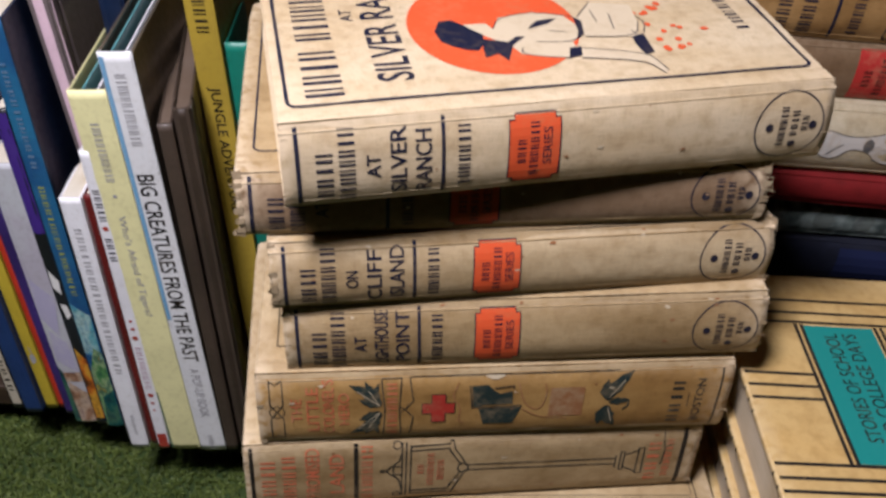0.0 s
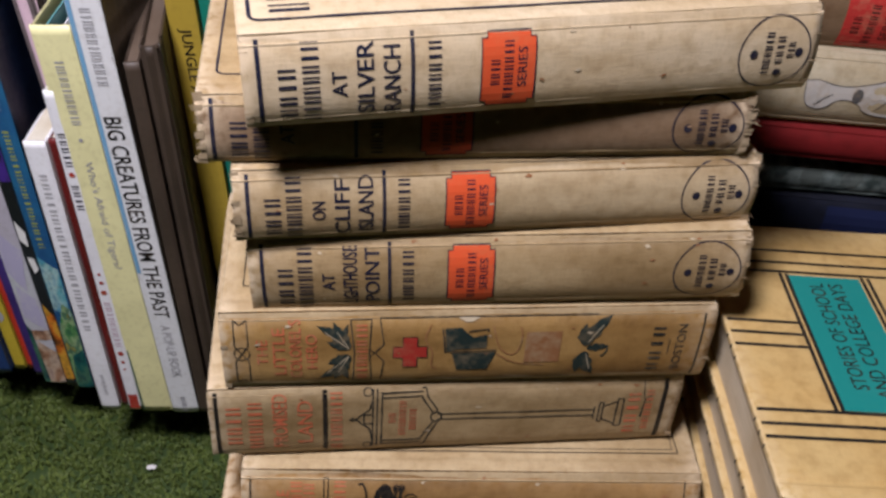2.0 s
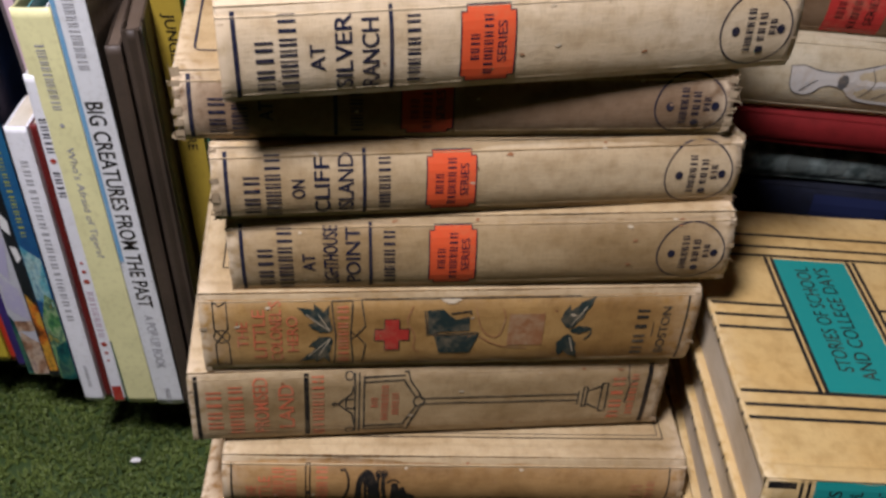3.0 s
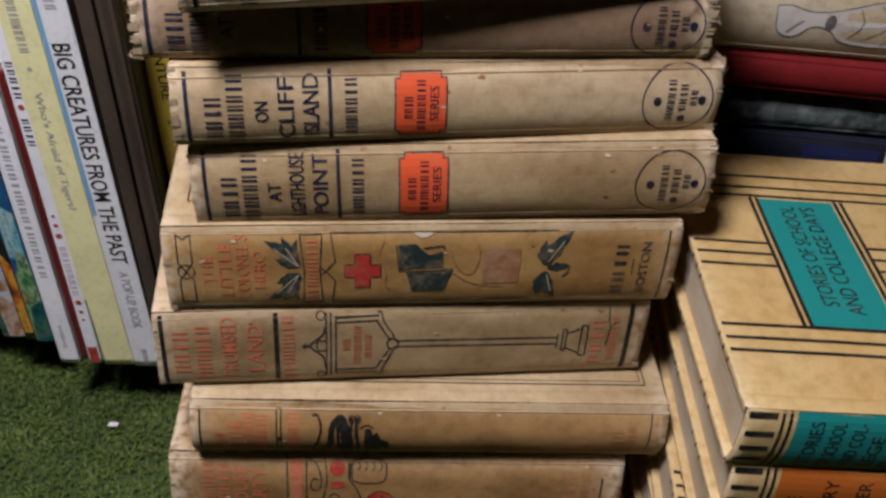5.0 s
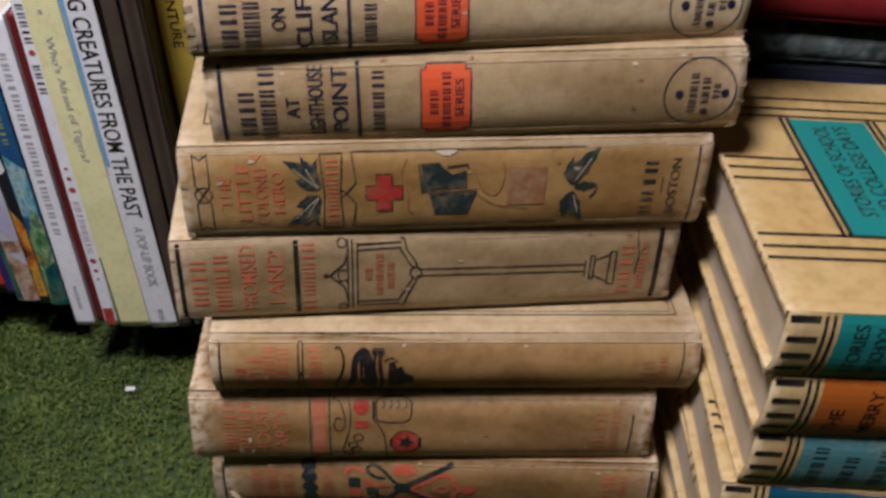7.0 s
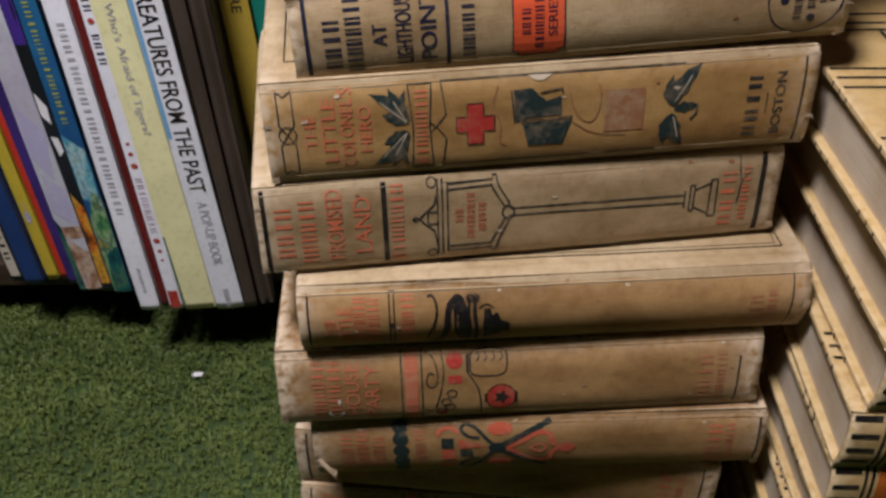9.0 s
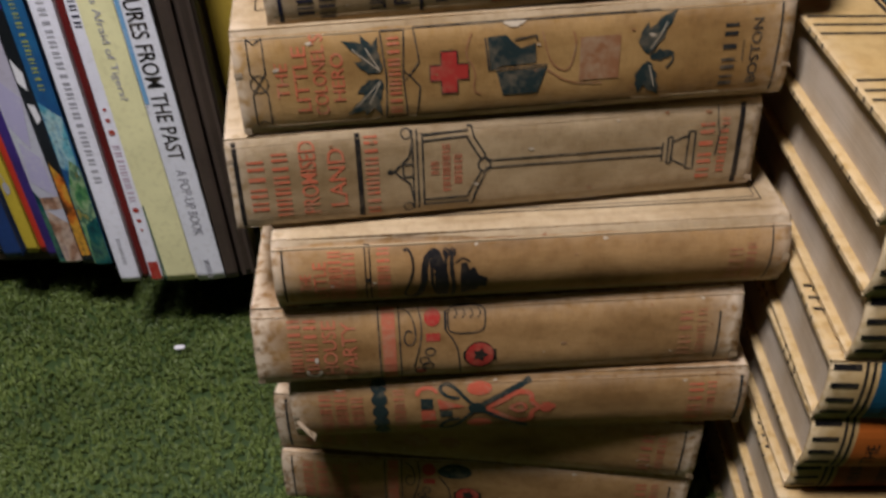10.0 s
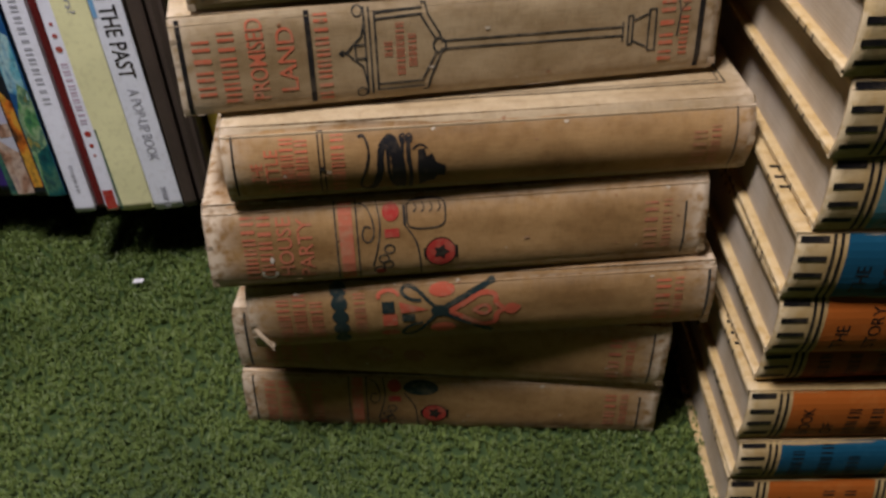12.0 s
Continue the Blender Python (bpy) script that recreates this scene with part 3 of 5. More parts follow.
def pile_book(x, y, z, yaw, rise, L, T, cover, spine, label, slant, seed, ragged=0.0, bulge=0.003, power=3.0, worn=0.5, W=0.13):
    drift = 0.09 if seed < 5 else max(0.0, 0.009 * yaw)
    bk = Book(lying(x, y, z, yaw, rise), L, T, W, cover, spine, pages_old, label, PILE, slant, bulge, power, 0.0026, 0.003, True, worn, ragged, seed, drift=drift, groove=0.3 if seed < 5 else 0.6)
    # pale scuffs and dark specks rubbed into the spine
    rs = random.Random(seed * 7)
    for material, many, size in ((scuff_ink, 4, 0.0009), (brown_ink, 6, 0.0008)):
        for _ in range(many):
            a, b, r = rs.uniform(0.01, L - 0.01), rs.choice((rs.uniform(0.1, 0.9), rs.uniform(0.84, 0.96))) * T, rs.uniform(0.35, 1.0) * size
            turn = rs.uniform(-0.4, 0.4)
            bk.print_on("scuff", [blob([(a + r * rs.uniform(0.6, 2.2) * math.cos(q + turn), b + r * rs.uniform(0.5, 1.0) * math.sin(q)) for q in (0, 0.9, 1.8, 2.7, 3.6, 4.5, 5.4)], 1)], material, off=0.00005)
    return bk


def frame_lines(bk, inset=0.006, first=0.013, width=0.0007, material=None, corner=0.003):
    """Ruled frame on the front cover."""
    L, W, r = bk.L, bk.W, corner
    a0, a1, b0, b1 = inset, L - inset, first, W - inset
    path = [(a0 + r, b0), (a1 - r, b0)] + arc(a1 - r, b0 + r, r, r, -90, 0, 5)[1:] + [(a1, b1 - r)] + arc(a1 - r, b1 - r, r, r, 0, 90, 5)[1:] + [(a0 + r, b1)]
    path += arc(a0 + r, b1 - r, r, r, 90, 180, 5)[1:] + [(a0, b0 + r)] + arc(a0 + r, b0 + r, r, r, 180, 270, 5)[1:]
    bk.print_on("cover_frame", [stroke(path, width, 0.006)], material or navy_ink, "cover")


def series_spine(bk, words, panel=None):
    """Dark rules, stacked title, orange panel and round device of the uniform series."""
    L, T = bk.L, bk.T
    k = L / 0.188
    bk.print_on("spine_rule", [rect(0.0048 * k, 0.06 * T, 0.0063 * k, 0.96 * T)], navy_ink)
    bk.print_on("spine_rule", [rect(0.0542 * k, 0.06 * T, 0.0555 * k, 0.96 * T)], navy_ink)
    shapes = bars_across(4, 0.0145 * k, 0.12 * T, 0.70 * T, 0.0058) + bars_across(8, 0.0222 * k, 0.06 * T, 0.94 * T, 0.0056)
    a = 0.0312
    for w, (b0, b1) in words:
        shapes.append(across(w, a * k, b0 * T, b1 * T, 0.0056 if len(w) > 2 else 0.0048))
        a += 0.0085
    bk.print_on("spine_title", shapes, navy_ink)
    bk.print_on("spine_imprint", bars_across(7, 0.0620 * k, 0.12 * T, 0.88 * T, 0.0042), navy_ink)
    # panel with notched corners
    a0, a1, b0, b1, n = 0.0770 * k, 0.0945 * k, 0.10 * T, 0.92 * T, 0.0018
    out = [(a0 + n, b0), (a1 - n, b0), (a1 - n, b0 + n), (a1, b0 + n), (a1, b1 - n), (a1 - n, b1 - n), (a1 - n, b1), (a0 + n, b1), (a0 + n, b1 - n), (a0, b1 - n), (a0, b0 + n), (a0 + n, b0 + n)]
    bk.print_on("label_panel", [rect(a0, b0 + n, a1, b1 - n, 4, 8), rect(a0 + n, b0, a1 - n, b0 + n, 3, 2), rect(a0 + n, b1 - n, a1 - n, b1, 3, 2)], panel or orange_ink, label="orange panel with notched corners")
    bk.print_on("panel_outline", [stroke(out + out[:1], 0.0005)], navy_ink, off=0.0001)
    bk.print_on("panel_words", bars_across(4, a0 + 0.0045, b0 + 0.25 * T, b0 + 0.55 * T, 0.003) + bars_across(8, a0 + 0.0088, b0 + 0.08 * T, b0 + 0.74 * T, 0.003)
                + [across("SERIES", a0 + 0.0132, b0 + 0.22 * T, b0 + 0.66 * T, 0.003)], navy_ink, off=0.0001)
    ca, cb, r = L - 0.0145, 0.5 * T, min(0.0122, 0.46 * T)
    bk.print_on("round_device", [stroke(arc(ca, cb, 0.0118, r), 0.0006)] + bars_across(7, ca - 0.0022, cb - 0.62 * r, cb + 0.62 * r, 0.0026) + bars_across(4, ca + 0.0018, cb - 0.30 * r, cb + 0.5 * r, 0.0026)
                + bars_across(3, ca + 0.0054, cb - 0.15 * r, cb + 0.32 * r, 0.0024) + [oval(ca - 0.0068, cb, 0.0014, 0.0016, 2, 10), oval(ca + 0.0082, cb, 0.0014, 0.0016, 2, 10), oval(ca + 0.0022, cb - 0.55 * r, 0.0014, 0.0013, 2, 10)], navy_ink)


A, B, C, D, E, F, G, H, I, J, K = PILE_ROWS
bk = pile_book(*A, cloth_pale, cloth_pale, "buff cloth hardback with orange disc cover, topmost of the pile", A_SLANT, 1, 0.2, 0.0032, 2.8, 0.55)
series_spine(bk, [("AT", (0.34, 0.62)), ("SILVER", (0.12, 0.90)), ("RANCH", (0.12, 0.85))])
frame_lines(bk, 0.004, 0.0088, 0.0015)
bk.print_on("cover_disc", [oval(0.081, 0.0535, 0.031, 0.0355, 6, 48)], orange_ink, "cover", "orange-red disc on the cover")
bk.print_on("cover_title", bars_across(4, 0.0163, 0.0125, 0.044, 0.0125) + bars_across(8, 0.0163, 0.050, 0.108, 0.0125) + [across("AT", 0.0295, 0.063, 0.0725, 0.0045), across("SILVER RANCH", 0.0405, 0.0195, 0.110, 0.0125)], navy_ink, "cover")
fig = [blob([(0.070, 0.0545), (0.0784, 0.0544), (0.0804, 0.050), (0.0842, 0.0582), (0.0976, 0.061), (0.1086, 0.0571), (0.1115, 0.0487), (0.1098, 0.040), (0.1060, 0.0364), (0.1064, 0.033), (0.1024, 0.0254), (0.0933, 0.0277), (0.0859, 0.0308), (0.0835, 0.0374), (0.0753, 0.046)]),
       blob([(0.1136, 0.0552), (0.1217, 0.0661), (0.1363, 0.0616), (0.1345, 0.0477), (0.1305, 0.0371), (0.1118, 0.0398)]), blob([(0.1076, 0.0318), (0.1293, 0.0256), (0.1314, 0.0202), (0.1327, 0.013), (0.131, 0.0113), (0.1273, 0.0204), (0.1058, 0.0249)])]
for shape in fig:
    bk.print_on("cover_picture", [shape], cream_ink, "cover", "plain cream shape", off=0.0001)
darks = [blob([(0.059, 0.0505), (0.062, 0.0578), (0.0664, 0.0584), (0.0698, 0.0545), (0.073, 0.0496), (0.0758, 0.046), (0.074, 0.0387), (0.0716, 0.035), (0.0677, 0.0359), (0.0633, 0.0392), (0.060, 0.0429)]),
         blob([(0.075, 0.0428), (0.0803, 0.041), (0.0831, 0.0396), (0.0872, 0.0432), (0.0903, 0.0428), (0.0845, 0.0372), (0.0802, 0.0266), (0.078, 0.032), (0.0728, 0.0297), (0.0735, 0.0367)]),
         blob([(0.112, 0.0555), (0.1141, 0.0517), (0.112, 0.0419), (0.1081, 0.0381), (0.1106, 0.0443), (0.1115, 0.0521)]), blob([(0.0947, 0.051), (0.0978, 0.054), (0.1058, 0.0552), (0.1013, 0.0512), (0.0928, 0.0479)]),
         blob([(0.1036, 0.0324), (0.1079, 0.0328), (0.1065, 0.0268), (0.1014, 0.0255)]), blob([(0.1284, 0.0374), (0.1333, 0.0389), (0.133, 0.0324), (0.1327, 0.0261), (0.1289, 0.0246), (0.1281, 0.031)])]
for shape in darks:
    bk.print_on("cover_picture", [shape], navy_ink, "cover", "plain dark shape", off=0.0002)
lines = [[(0.1076, 0.0318), (0.1293, 0.0256), (0.1314, 0.0202), (0.1327, 0.013)], [(0.131, 0.0113), (0.1273, 0.0204), (0.1058, 0.0249)], [(0.0804, 0.050), (0.0842, 0.0582), (0.0976, 0.061), (0.1086, 0.0571), (0.112, 0.0555)], [(0.1098, 0.040), (0.1054, 0.0364), (0.0930, 0.0385)], [(0.1024, 0.0254), (0.0933, 0.0277), (0.0859, 0.0308), (0.0875, 0.035)],
         [(0.1136, 0.0552), (0.1217, 0.0661)], [(0.1345, 0.0477), (0.1305, 0.0371), (0.1118, 0.0398)], [(0.120, 0.060), (0.1195, 0.050)], [(0.126, 0.056), (0.124, 0.044)], [(0.100, 0.046), (0.106, 0.044)], [(0.134, 0.040), (0.137, 0.047), (0.135, 0.052)], [(0.128, 0.033), (0.131, 0.037), (0.130, 0.042)]]
for path in lines:
    bk.print_on("picture_line", [stroke(smooth(path), 0.0005)], navy_ink, "cover", off=0.0002)
rnd = random.Random(3)
bk.print_on("cover_petals", [oval(rnd.uniform(0.134, 0.149), rnd.uniform(0.026, 0.062), rnd.uniform(0.0009, 0.0014), rnd.uniform(0.0010, 0.0018), 2, 9) for _ in range(20)] + [oval(0.1571, 0.0396, 0.0017, 0.0012, 2, 9)], orange_ink, "cover")
bk.print_on("cover_imprint", bars_across(12, 0.172, 0.036, 0.105, 0.0048), navy_ink, "cover")

# the top book's shade is painted into this spine and its panel
bk = pile_book(*B, cloth_grey, cloth_shaded, "dusky buff cloth hardback with torn spine ends", B_SLANT, 2, 0.85, 0.0034, 2.6, 0.9)
series_spine(bk, [("AT", (0.34, 0.62))], ink("shaded_panel_ink", (0.36, 0.045, 0.016), fade=0.4, under=(0.26, 0.09, 0.04)))
frame_lines(bk, 0.006, 0.0125, 0.0009)
bk = pile_book(*C, cloth_grey, cloth_mid, "buff cloth hardback with frayed tail of the spine", C_SLANT, 3, 0.55, 0.0038, 2.5, 0.7)
series_spine(bk, [("ON", (0.36, 0.62)), ("CLIFF", (0.10, 0.88)), ("ISLAND", (0.14, 0.92))])
frame_lines(bk, 0.006, 0.0125, 0.0009)
bk = pile_book(*D, cloth_grey, cloth_grey, "buff cloth hardback with orange spine panel and rubbed corners", D_SLANT, 4, 0.4, 0.0038, 2.5, 0.7)
series_spine(bk, [("AT", (0.36, 0.60)), ("LIGHTHOUSE", (0.13, 0.93)), ("POINT", (0.16, 0.92))])
frame_lines(bk, 0.006, 0.0125, 0.0009)

# ochre spine with a red cross
bk = pile_book(*E, cloth_buff, cloth_ochre, "ochre-toned cloth hardback with a red cross on its spine", E_SLANT, 5, 0.15, 0.0028, 4, 0.6)
L, T = bk.L, bk.T
frame_lines(bk, 0.008, 0.014, 0.0006, black_ink, 0.0005)
f = lambda a, b: (a * L, b * T)
bk.print_on("spine_ornament", [stroke([f(*p) for p in q], 0.0006) for q in (
    [(0.028, 0.93), (0.04, 0.88), (0.055, 0.93), (0.055, 0.62), (0.028, 0.42), (0.028, 0.1), (0.04, 0.15), (0.055, 0.1), (0.055, 0.42), (0.028, 0.62), (0.028, 0.93)],)]
    + [stroke(arc(0.0415 * L, 0.52 * T, 0.003, 0.003), 0.0005)], thin_ink)
bk.print_on("spine_title", [across("THE", 0.083 * L, 0.36 * T, 0.70 * T, 0.0042), across("LITTLE", 0.117 * L, 0.22 * T, 0.84 * T, 0.0048), across("COLONEL'S", 0.150 * L, 0.17 * T, 0.93 * T, 0.0048), across("HERO", 0.183 * L, 0.30 * T, 0.76 * T, 0.0044)], faded_red)


def leaf(p, q, wide, bend=0.0):
    """One pointed, slightly bent leaf from stem p to tip q."""
    n, dx, dy = 14, q[0] - p[0], q[1] - p[1]
    size = math.hypot(dx, dy)
    nx, ny = -dy / size, dx / size
    left, right = [], []
    for i in range(n + 1):
        t = i / n
        w = wide * math.sin(math.pi * t ** 0.8) * (0.86 + 0.14 * math.sin(t * 19))
        m = bend * math.sin(math.pi * t)
        left.append((p[0] + dx * t + nx * (m + w), p[1] + dy * t + ny * (m + w)))
        right.append((p[0] + dx * t + nx * (m - w), p[1] + dy * t + ny * (m - w)))
    return blob(left + right[1:-1][::-1], 1)


leaves = [leaf(f(0.262, 0.56), f(a, b), w, m) for a, b, w, m in ((0.193, 0.86, 0.0027, -0.0016), (0.214, 0.66, 0.0024, 0.0), (0.228, 0.90, 0.0030, 0.0006), (0.259, 0.88, 0.0020, 0.0022))]
leaves += [leaf(f(0.262, 0.47), f(a, b), w, m) for a, b, w, m in ((0.193, 0.14, 0.0027, 0.0016), (0.214, 0.36, 0.0024, 0.0), (0.228, 0.11, 0.0030, -0.0006), (0.259, 0.10, 0.0020, -0.0022))]
leaves += [leaf(f(0.742, 0.53), f(0.790, 0.93), 0.0032, 0.0018), leaf(f(0.742, 0.53), f(0.738, 0.84), 0.0024, 0.0012), leaf(f(0.742, 0.46), f(0.768, 0.10), 0.0032, -0.0016), leaf(f(0.742, 0.46), f(0.730, 0.13), 0.0024, -0.0010),
           leaf(f(0.744, 0.50), f(0.790, 0.53), 0.0022), stroke(smooth([f(0.760, 0.50), f(0.785, 0.55), f(0.788, 0.44), f(0.776, 0.38)]), 0.0009, 0.0007)]
bk.print_on("spine_leaves", leaves, green_ink)
bk.print_on("leaf_vein", [stroke([f(*p) for p in q], 0.0004) for q in ([(0.258, 0.58), (0.236, 0.78)], [(0.258, 0.57), (0.212, 0.78)], [(0.258, 0.45), (0.236, 0.24)], [(0.258, 0.46), (0.212, 0.22)], [(0.745, 0.58), (0.772, 0.82)], [(0.745, 0.42), (0.757, 0.2)])], scuff_ink, off=0.0001)
bk.print_on("name_box", [stroke([f(*p) for p in q], 0.0006) for q in ([(0.263, 0.92), (0.305, 0.92), (0.300, 0.50), (0.305, 0.08), (0.266, 0.08), (0.270, 0.50), (0.263, 0.92)],
    [(0.76, 0.93), (0.322, 0.93), (0.330, 0.62), (0.312, 0.50), (0.330, 0.38), (0.322, 0.08), (0.72, 0.08)], [(0.30, 0.55), (0.312, 0.5), (0.30, 0.45)])], thin_ink)
bk.print_on("spine_imprint", bars_across(8, 0.285 * L, 0.12 * T, 0.88 * T, 0.0042), faded_red)
c, w = (0.383 * L, 0.50 * T), 0.0028
cross = [(-w, -0.205 * T), (w, -0.205 * T), (w, -w), (0.0066, -w), (0.0066, w), (w, w), (w, 0.205 * T), (-w, 0.205 * T), (-w, w), (-0.0066, w), (-0.0066, -w), (-w, -w)]
cross = [(c[0] + p, c[1] + q) for p, q in cross]
bk.print_on("red_cross", [rect(c[0] - w, c[1] - 0.205 * T, c[0] + w, c[1] + 0.205 * T), rect(c[0] - 0.0066, c[1] - w, c[0] - w, c[1] + w), rect(c[0] + w, c[1] - w, c[0] + 0.0066, c[1] + w)], red_ink, label="red cross")
bk.print_on("cross_outline", [stroke(cross + cross[:1], 0.0004)], thin_ink, off=0.0001)
bk.print_on("dark_device", [blob([f(*p) for p in [(0.452, 0.80), (0.458, 0.48), (0.478, 0.52), (0.540, 0.53), (0.538, 0.72), (0.512, 0.68), (0.498, 0.74), (0.486, 0.81)]]), blob([f(*p) for p in [(0.468, 0.47), (0.480, 0.23), (0.543, 0.23), (0.560, 0.48)]])], green_ink, label="dark green book shapes")
bk.print_on("device_edge", [stroke([f(*p) for p in q], 0.0007) for q in ([(0.448, 0.80), (0.455, 0.48)], [(0.464, 0.49), (0.560, 0.505)], [(0.500, 0.76), (0.540, 0.79), (0.540, 0.75)])], thin_ink, off=0.0001)
bk.print_on("brown_device", [rect(0.618 * L, 0.32 * T, 0.69 * L, 0.74 * T, 4, 4)], brown_ink)
bk.print_on("curl", [stroke(smooth([f(*p) for p in q]), 0.0006, 0.0007) for q in ([(0.425, 0.85), (0.41, 0.66), (0.432, 0.5), (0.425, 0.3), (0.44, 0.25)], [(0.55, 0.82), (0.565, 0.5), (0.6, 0.4), (0.612, 0.68), (0.605, 0.8)], [(0.56, 0.45), (0.6, 0.3), (0.66, 0.28)])], brown_ink)
bk.print_on("foot_words", bars_across(4, 0.888 * L, 0.14 * T, 0.80 * T, 0.0046) + [across("BOSTON", 0.935 * L, 0.16 * T, 0.80 * T, 0.0034), stroke([f(0.913, 0.4), f(0.913, 0.6)], 0.0004)], thin_ink)
bk.print_on("end_rule", [rect(0.974 * L, 0.05 * T, 0.978 * L, 0.92 * T)], thin_ink)

bk.print_on("chipped_spot", [blob([(0.50 * L + 0.0042 * math.cos(q) * (0.7 + 0.4 * math.sin(3 * q)), 0.90 * T + 0.0017 * math.sin(q) * (0.8 + 0.3 * math.cos(2 * q))) for q in np.linspace(0, 6, 14).tolist()], 1)], scuff_ink, label="pale chipped patch", off=0.0001)

# grey-buff spine with a street lantern drawn along it
bk = pile_book(*F, cloth_buff, cloth_grey, "greyish buff hardback with a lantern drawn on its spine", F_SLANT, 6, 0.18, 0.0018, 6, 0.7)
L, T = bk.L, bk.T
frame_lines(bk, 0.008, 0.014, 0.0006, black_ink, 0.0005)
bk.print_on("spine_rule", [rect(0.012 * L, 0.03 * T, 0.021 * L, 0.97 * T)], black_ink)
bk.print_on("spine_rule", [rect(0.241 * L, 0.05 * T, 0.251 * L, 0.97 * T)], black_ink)
bk.print_on("spine_rule", [rect(0.960 * L, 0.05 * T, 0.970 * L, 0.97 * T)], black_ink)
bk.print_on("spine_title", bars_across(4, 0.052 * L, 0.20 * T, 0.80 * T, 0.0062) + bars_across(6, 0.098 * L, 0.12 * T, 0.86 * T, 0.0058) + [across("PROMISED", 0.150 * L, 0.14 * T, 0.94 * T, 0.0062), across("LAND", 0.203 * L, 0.20 * T, 0.84 * T, 0.0062)], faded_red)
bk.print_on("spine_imprint", bars_across(8, 0.270 * L, 0.06 * T, 0.96 * T, 0.0048), faded_red)
lan = [[(0.298, 0.53), (0.305, 0.55), (0.312, 0.53), (0.305, 0.51), (0.298, 0.53)], [(0.312, 0.53), (0.328, 0.63), (0.328, 0.43), (0.312, 0.53)], [(0.328, 0.6), (0.347, 0.6)], [(0.328, 0.46), (0.347, 0.46)], [(0.328, 0.62), (0.34, 0.68), (0.347, 0.84)], [(0.328, 0.44), (0.34, 0.38), (0.347, 0.18)],
       [(0.347, 0.96), (0.347, 0.08)], [(0.356, 0.96), (0.356, 0.08)], [(0.366, 0.92), (0.366, 0.12)], [(0.366, 0.9), (0.452, 0.92)], [(0.366, 0.84), (0.452, 0.86)], [(0.366, 0.18), (0.452, 0.18)], [(0.366, 0.12), (0.452, 0.12)],
       [(0.45, 0.96), (0.458, 0.96), (0.462, 0.85), (0.482, 0.66), (0.486, 0.58)], [(0.45, 0.84), (0.458, 0.76), (0.475, 0.6)], [(0.45, 0.08), (0.458, 0.08), (0.464, 0.2), (0.482, 0.42), (0.486, 0.5)], [(0.45, 0.2), (0.46, 0.3), (0.476, 0.46)],
       [(0.486, 0.57), (0.82, 0.55)], [(0.486, 0.49), (0.82, 0.46)], [(0.82, 0.60), (0.82, 0.40)], [(0.83, 0.66), (0.83, 0.36)], [(0.838, 0.66), (0.838, 0.36)], [(0.83, 0.66), (0.838, 0.66)], [(0.83, 0.36), (0.838, 0.36)], [(0.838, 0.60), (0.868, 0.67), (0.868, 0.31), (0.838, 0.40)], [(0.868, 0.71), (0.880, 0.71), (0.882, 0.28), (0.868, 0.28), (0.868, 0.71)]]
bk.print_on("lantern_drawing", [stroke([(a * L, b * T) for a, b in q], 0.0008) for q in lan] + [stroke(arc(0.336 * L, 0.93 * T, 0.0017, 0.0017), 0.0006), stroke(arc(0.336 * L, 0.11 * T, 0.0017, 0.0017), 0.0006), stroke(arc(0.482 * L, 0.53 * T, 0.0022, 0.0026), 0.0009)], thin_ink)
bk.print_on("lantern_words", bars_across(3, 0.388 * L, 0.46 * T, 0.62 * T, 0.003) + bars_across(9, 0.410 * L, 0.26 * T, 0.80 * T, 0.003) + bars_across(6, 0.432 * L, 0.34 * T, 0.68 * T, 0.003), pale_red)
bk.print_on("foot_words", bars_across(4, 0.902 * L, 0.14 * T, 0.82 * T, 0.005) + bars_across(6, 0.935 * L, 0.2 * T, 0.85 * T, 0.003), faded_red)
bk.print_on("crack", [stroke([(0.918 * L, 0.96 * T), (0.92 * L, 0.8 * T), (0.926 * L, 0.66 * T), (0.922 * L, 0.4 * T)], 0.0006), stroke([(0.926 * L, 0.66 * T), (0.94 * L, 0.78 * T)], 0.0004)], thin_ink)

# ochre spine with a curling dark ornament
bk = pile_book(*G, cloth_buff, cloth_brown, "tan cloth hardback with a curling black ornament", G_SLANT, 7, 0.15, 0.0065, 2.1, 0.6)
L, T = bk.L, bk.T
frame_lines(bk, 0.008, 0.010, 0.0006, black_ink, 0.0005)
bk.print_on("spine_rule", [rect(0.018 * L, 0.12 * T, 0.022 * L, 0.92 * T)], black_ink)
bk.print_on("spine_rule", [rect(0.963 * L, 0.10 * T, 0.966 * L, 0.92 * T)], thin_ink)
bk.print_on("spine_title", [across("THE", 0.062 * L, 0.38 * T, 0.62 * T, 0.0042), across("LITTLE", 0.090 * L, 0.22 * T, 0.76 * T, 0.0048)] + bars_across(9, 0.119 * L, 0.14 * T, 0.88 * T, 0.0048) + bars_across(8, 0.146 * L, 0.16 * T, 0.86 * T, 0.0046), faded_red)
bk.print_on("spine_ladder", [stroke([f2 for f2 in ((0.178 * L, 0.1 * T), (0.187 * L, 0.1 * T), (0.187 * L, 0.92 * T), (0.178 * L, 0.92 * T), (0.178 * L, 0.1 * T))], 0.0006), rect(0.178 * L, 0.47 * T, 0.187 * L, 0.53 * T, 1, 2)], black_ink)
bk.print_on("spine_imprint", bars_across(8, 0.213 * L, 0.12 * T, 0.90 * T, 0.0048), faded_red)
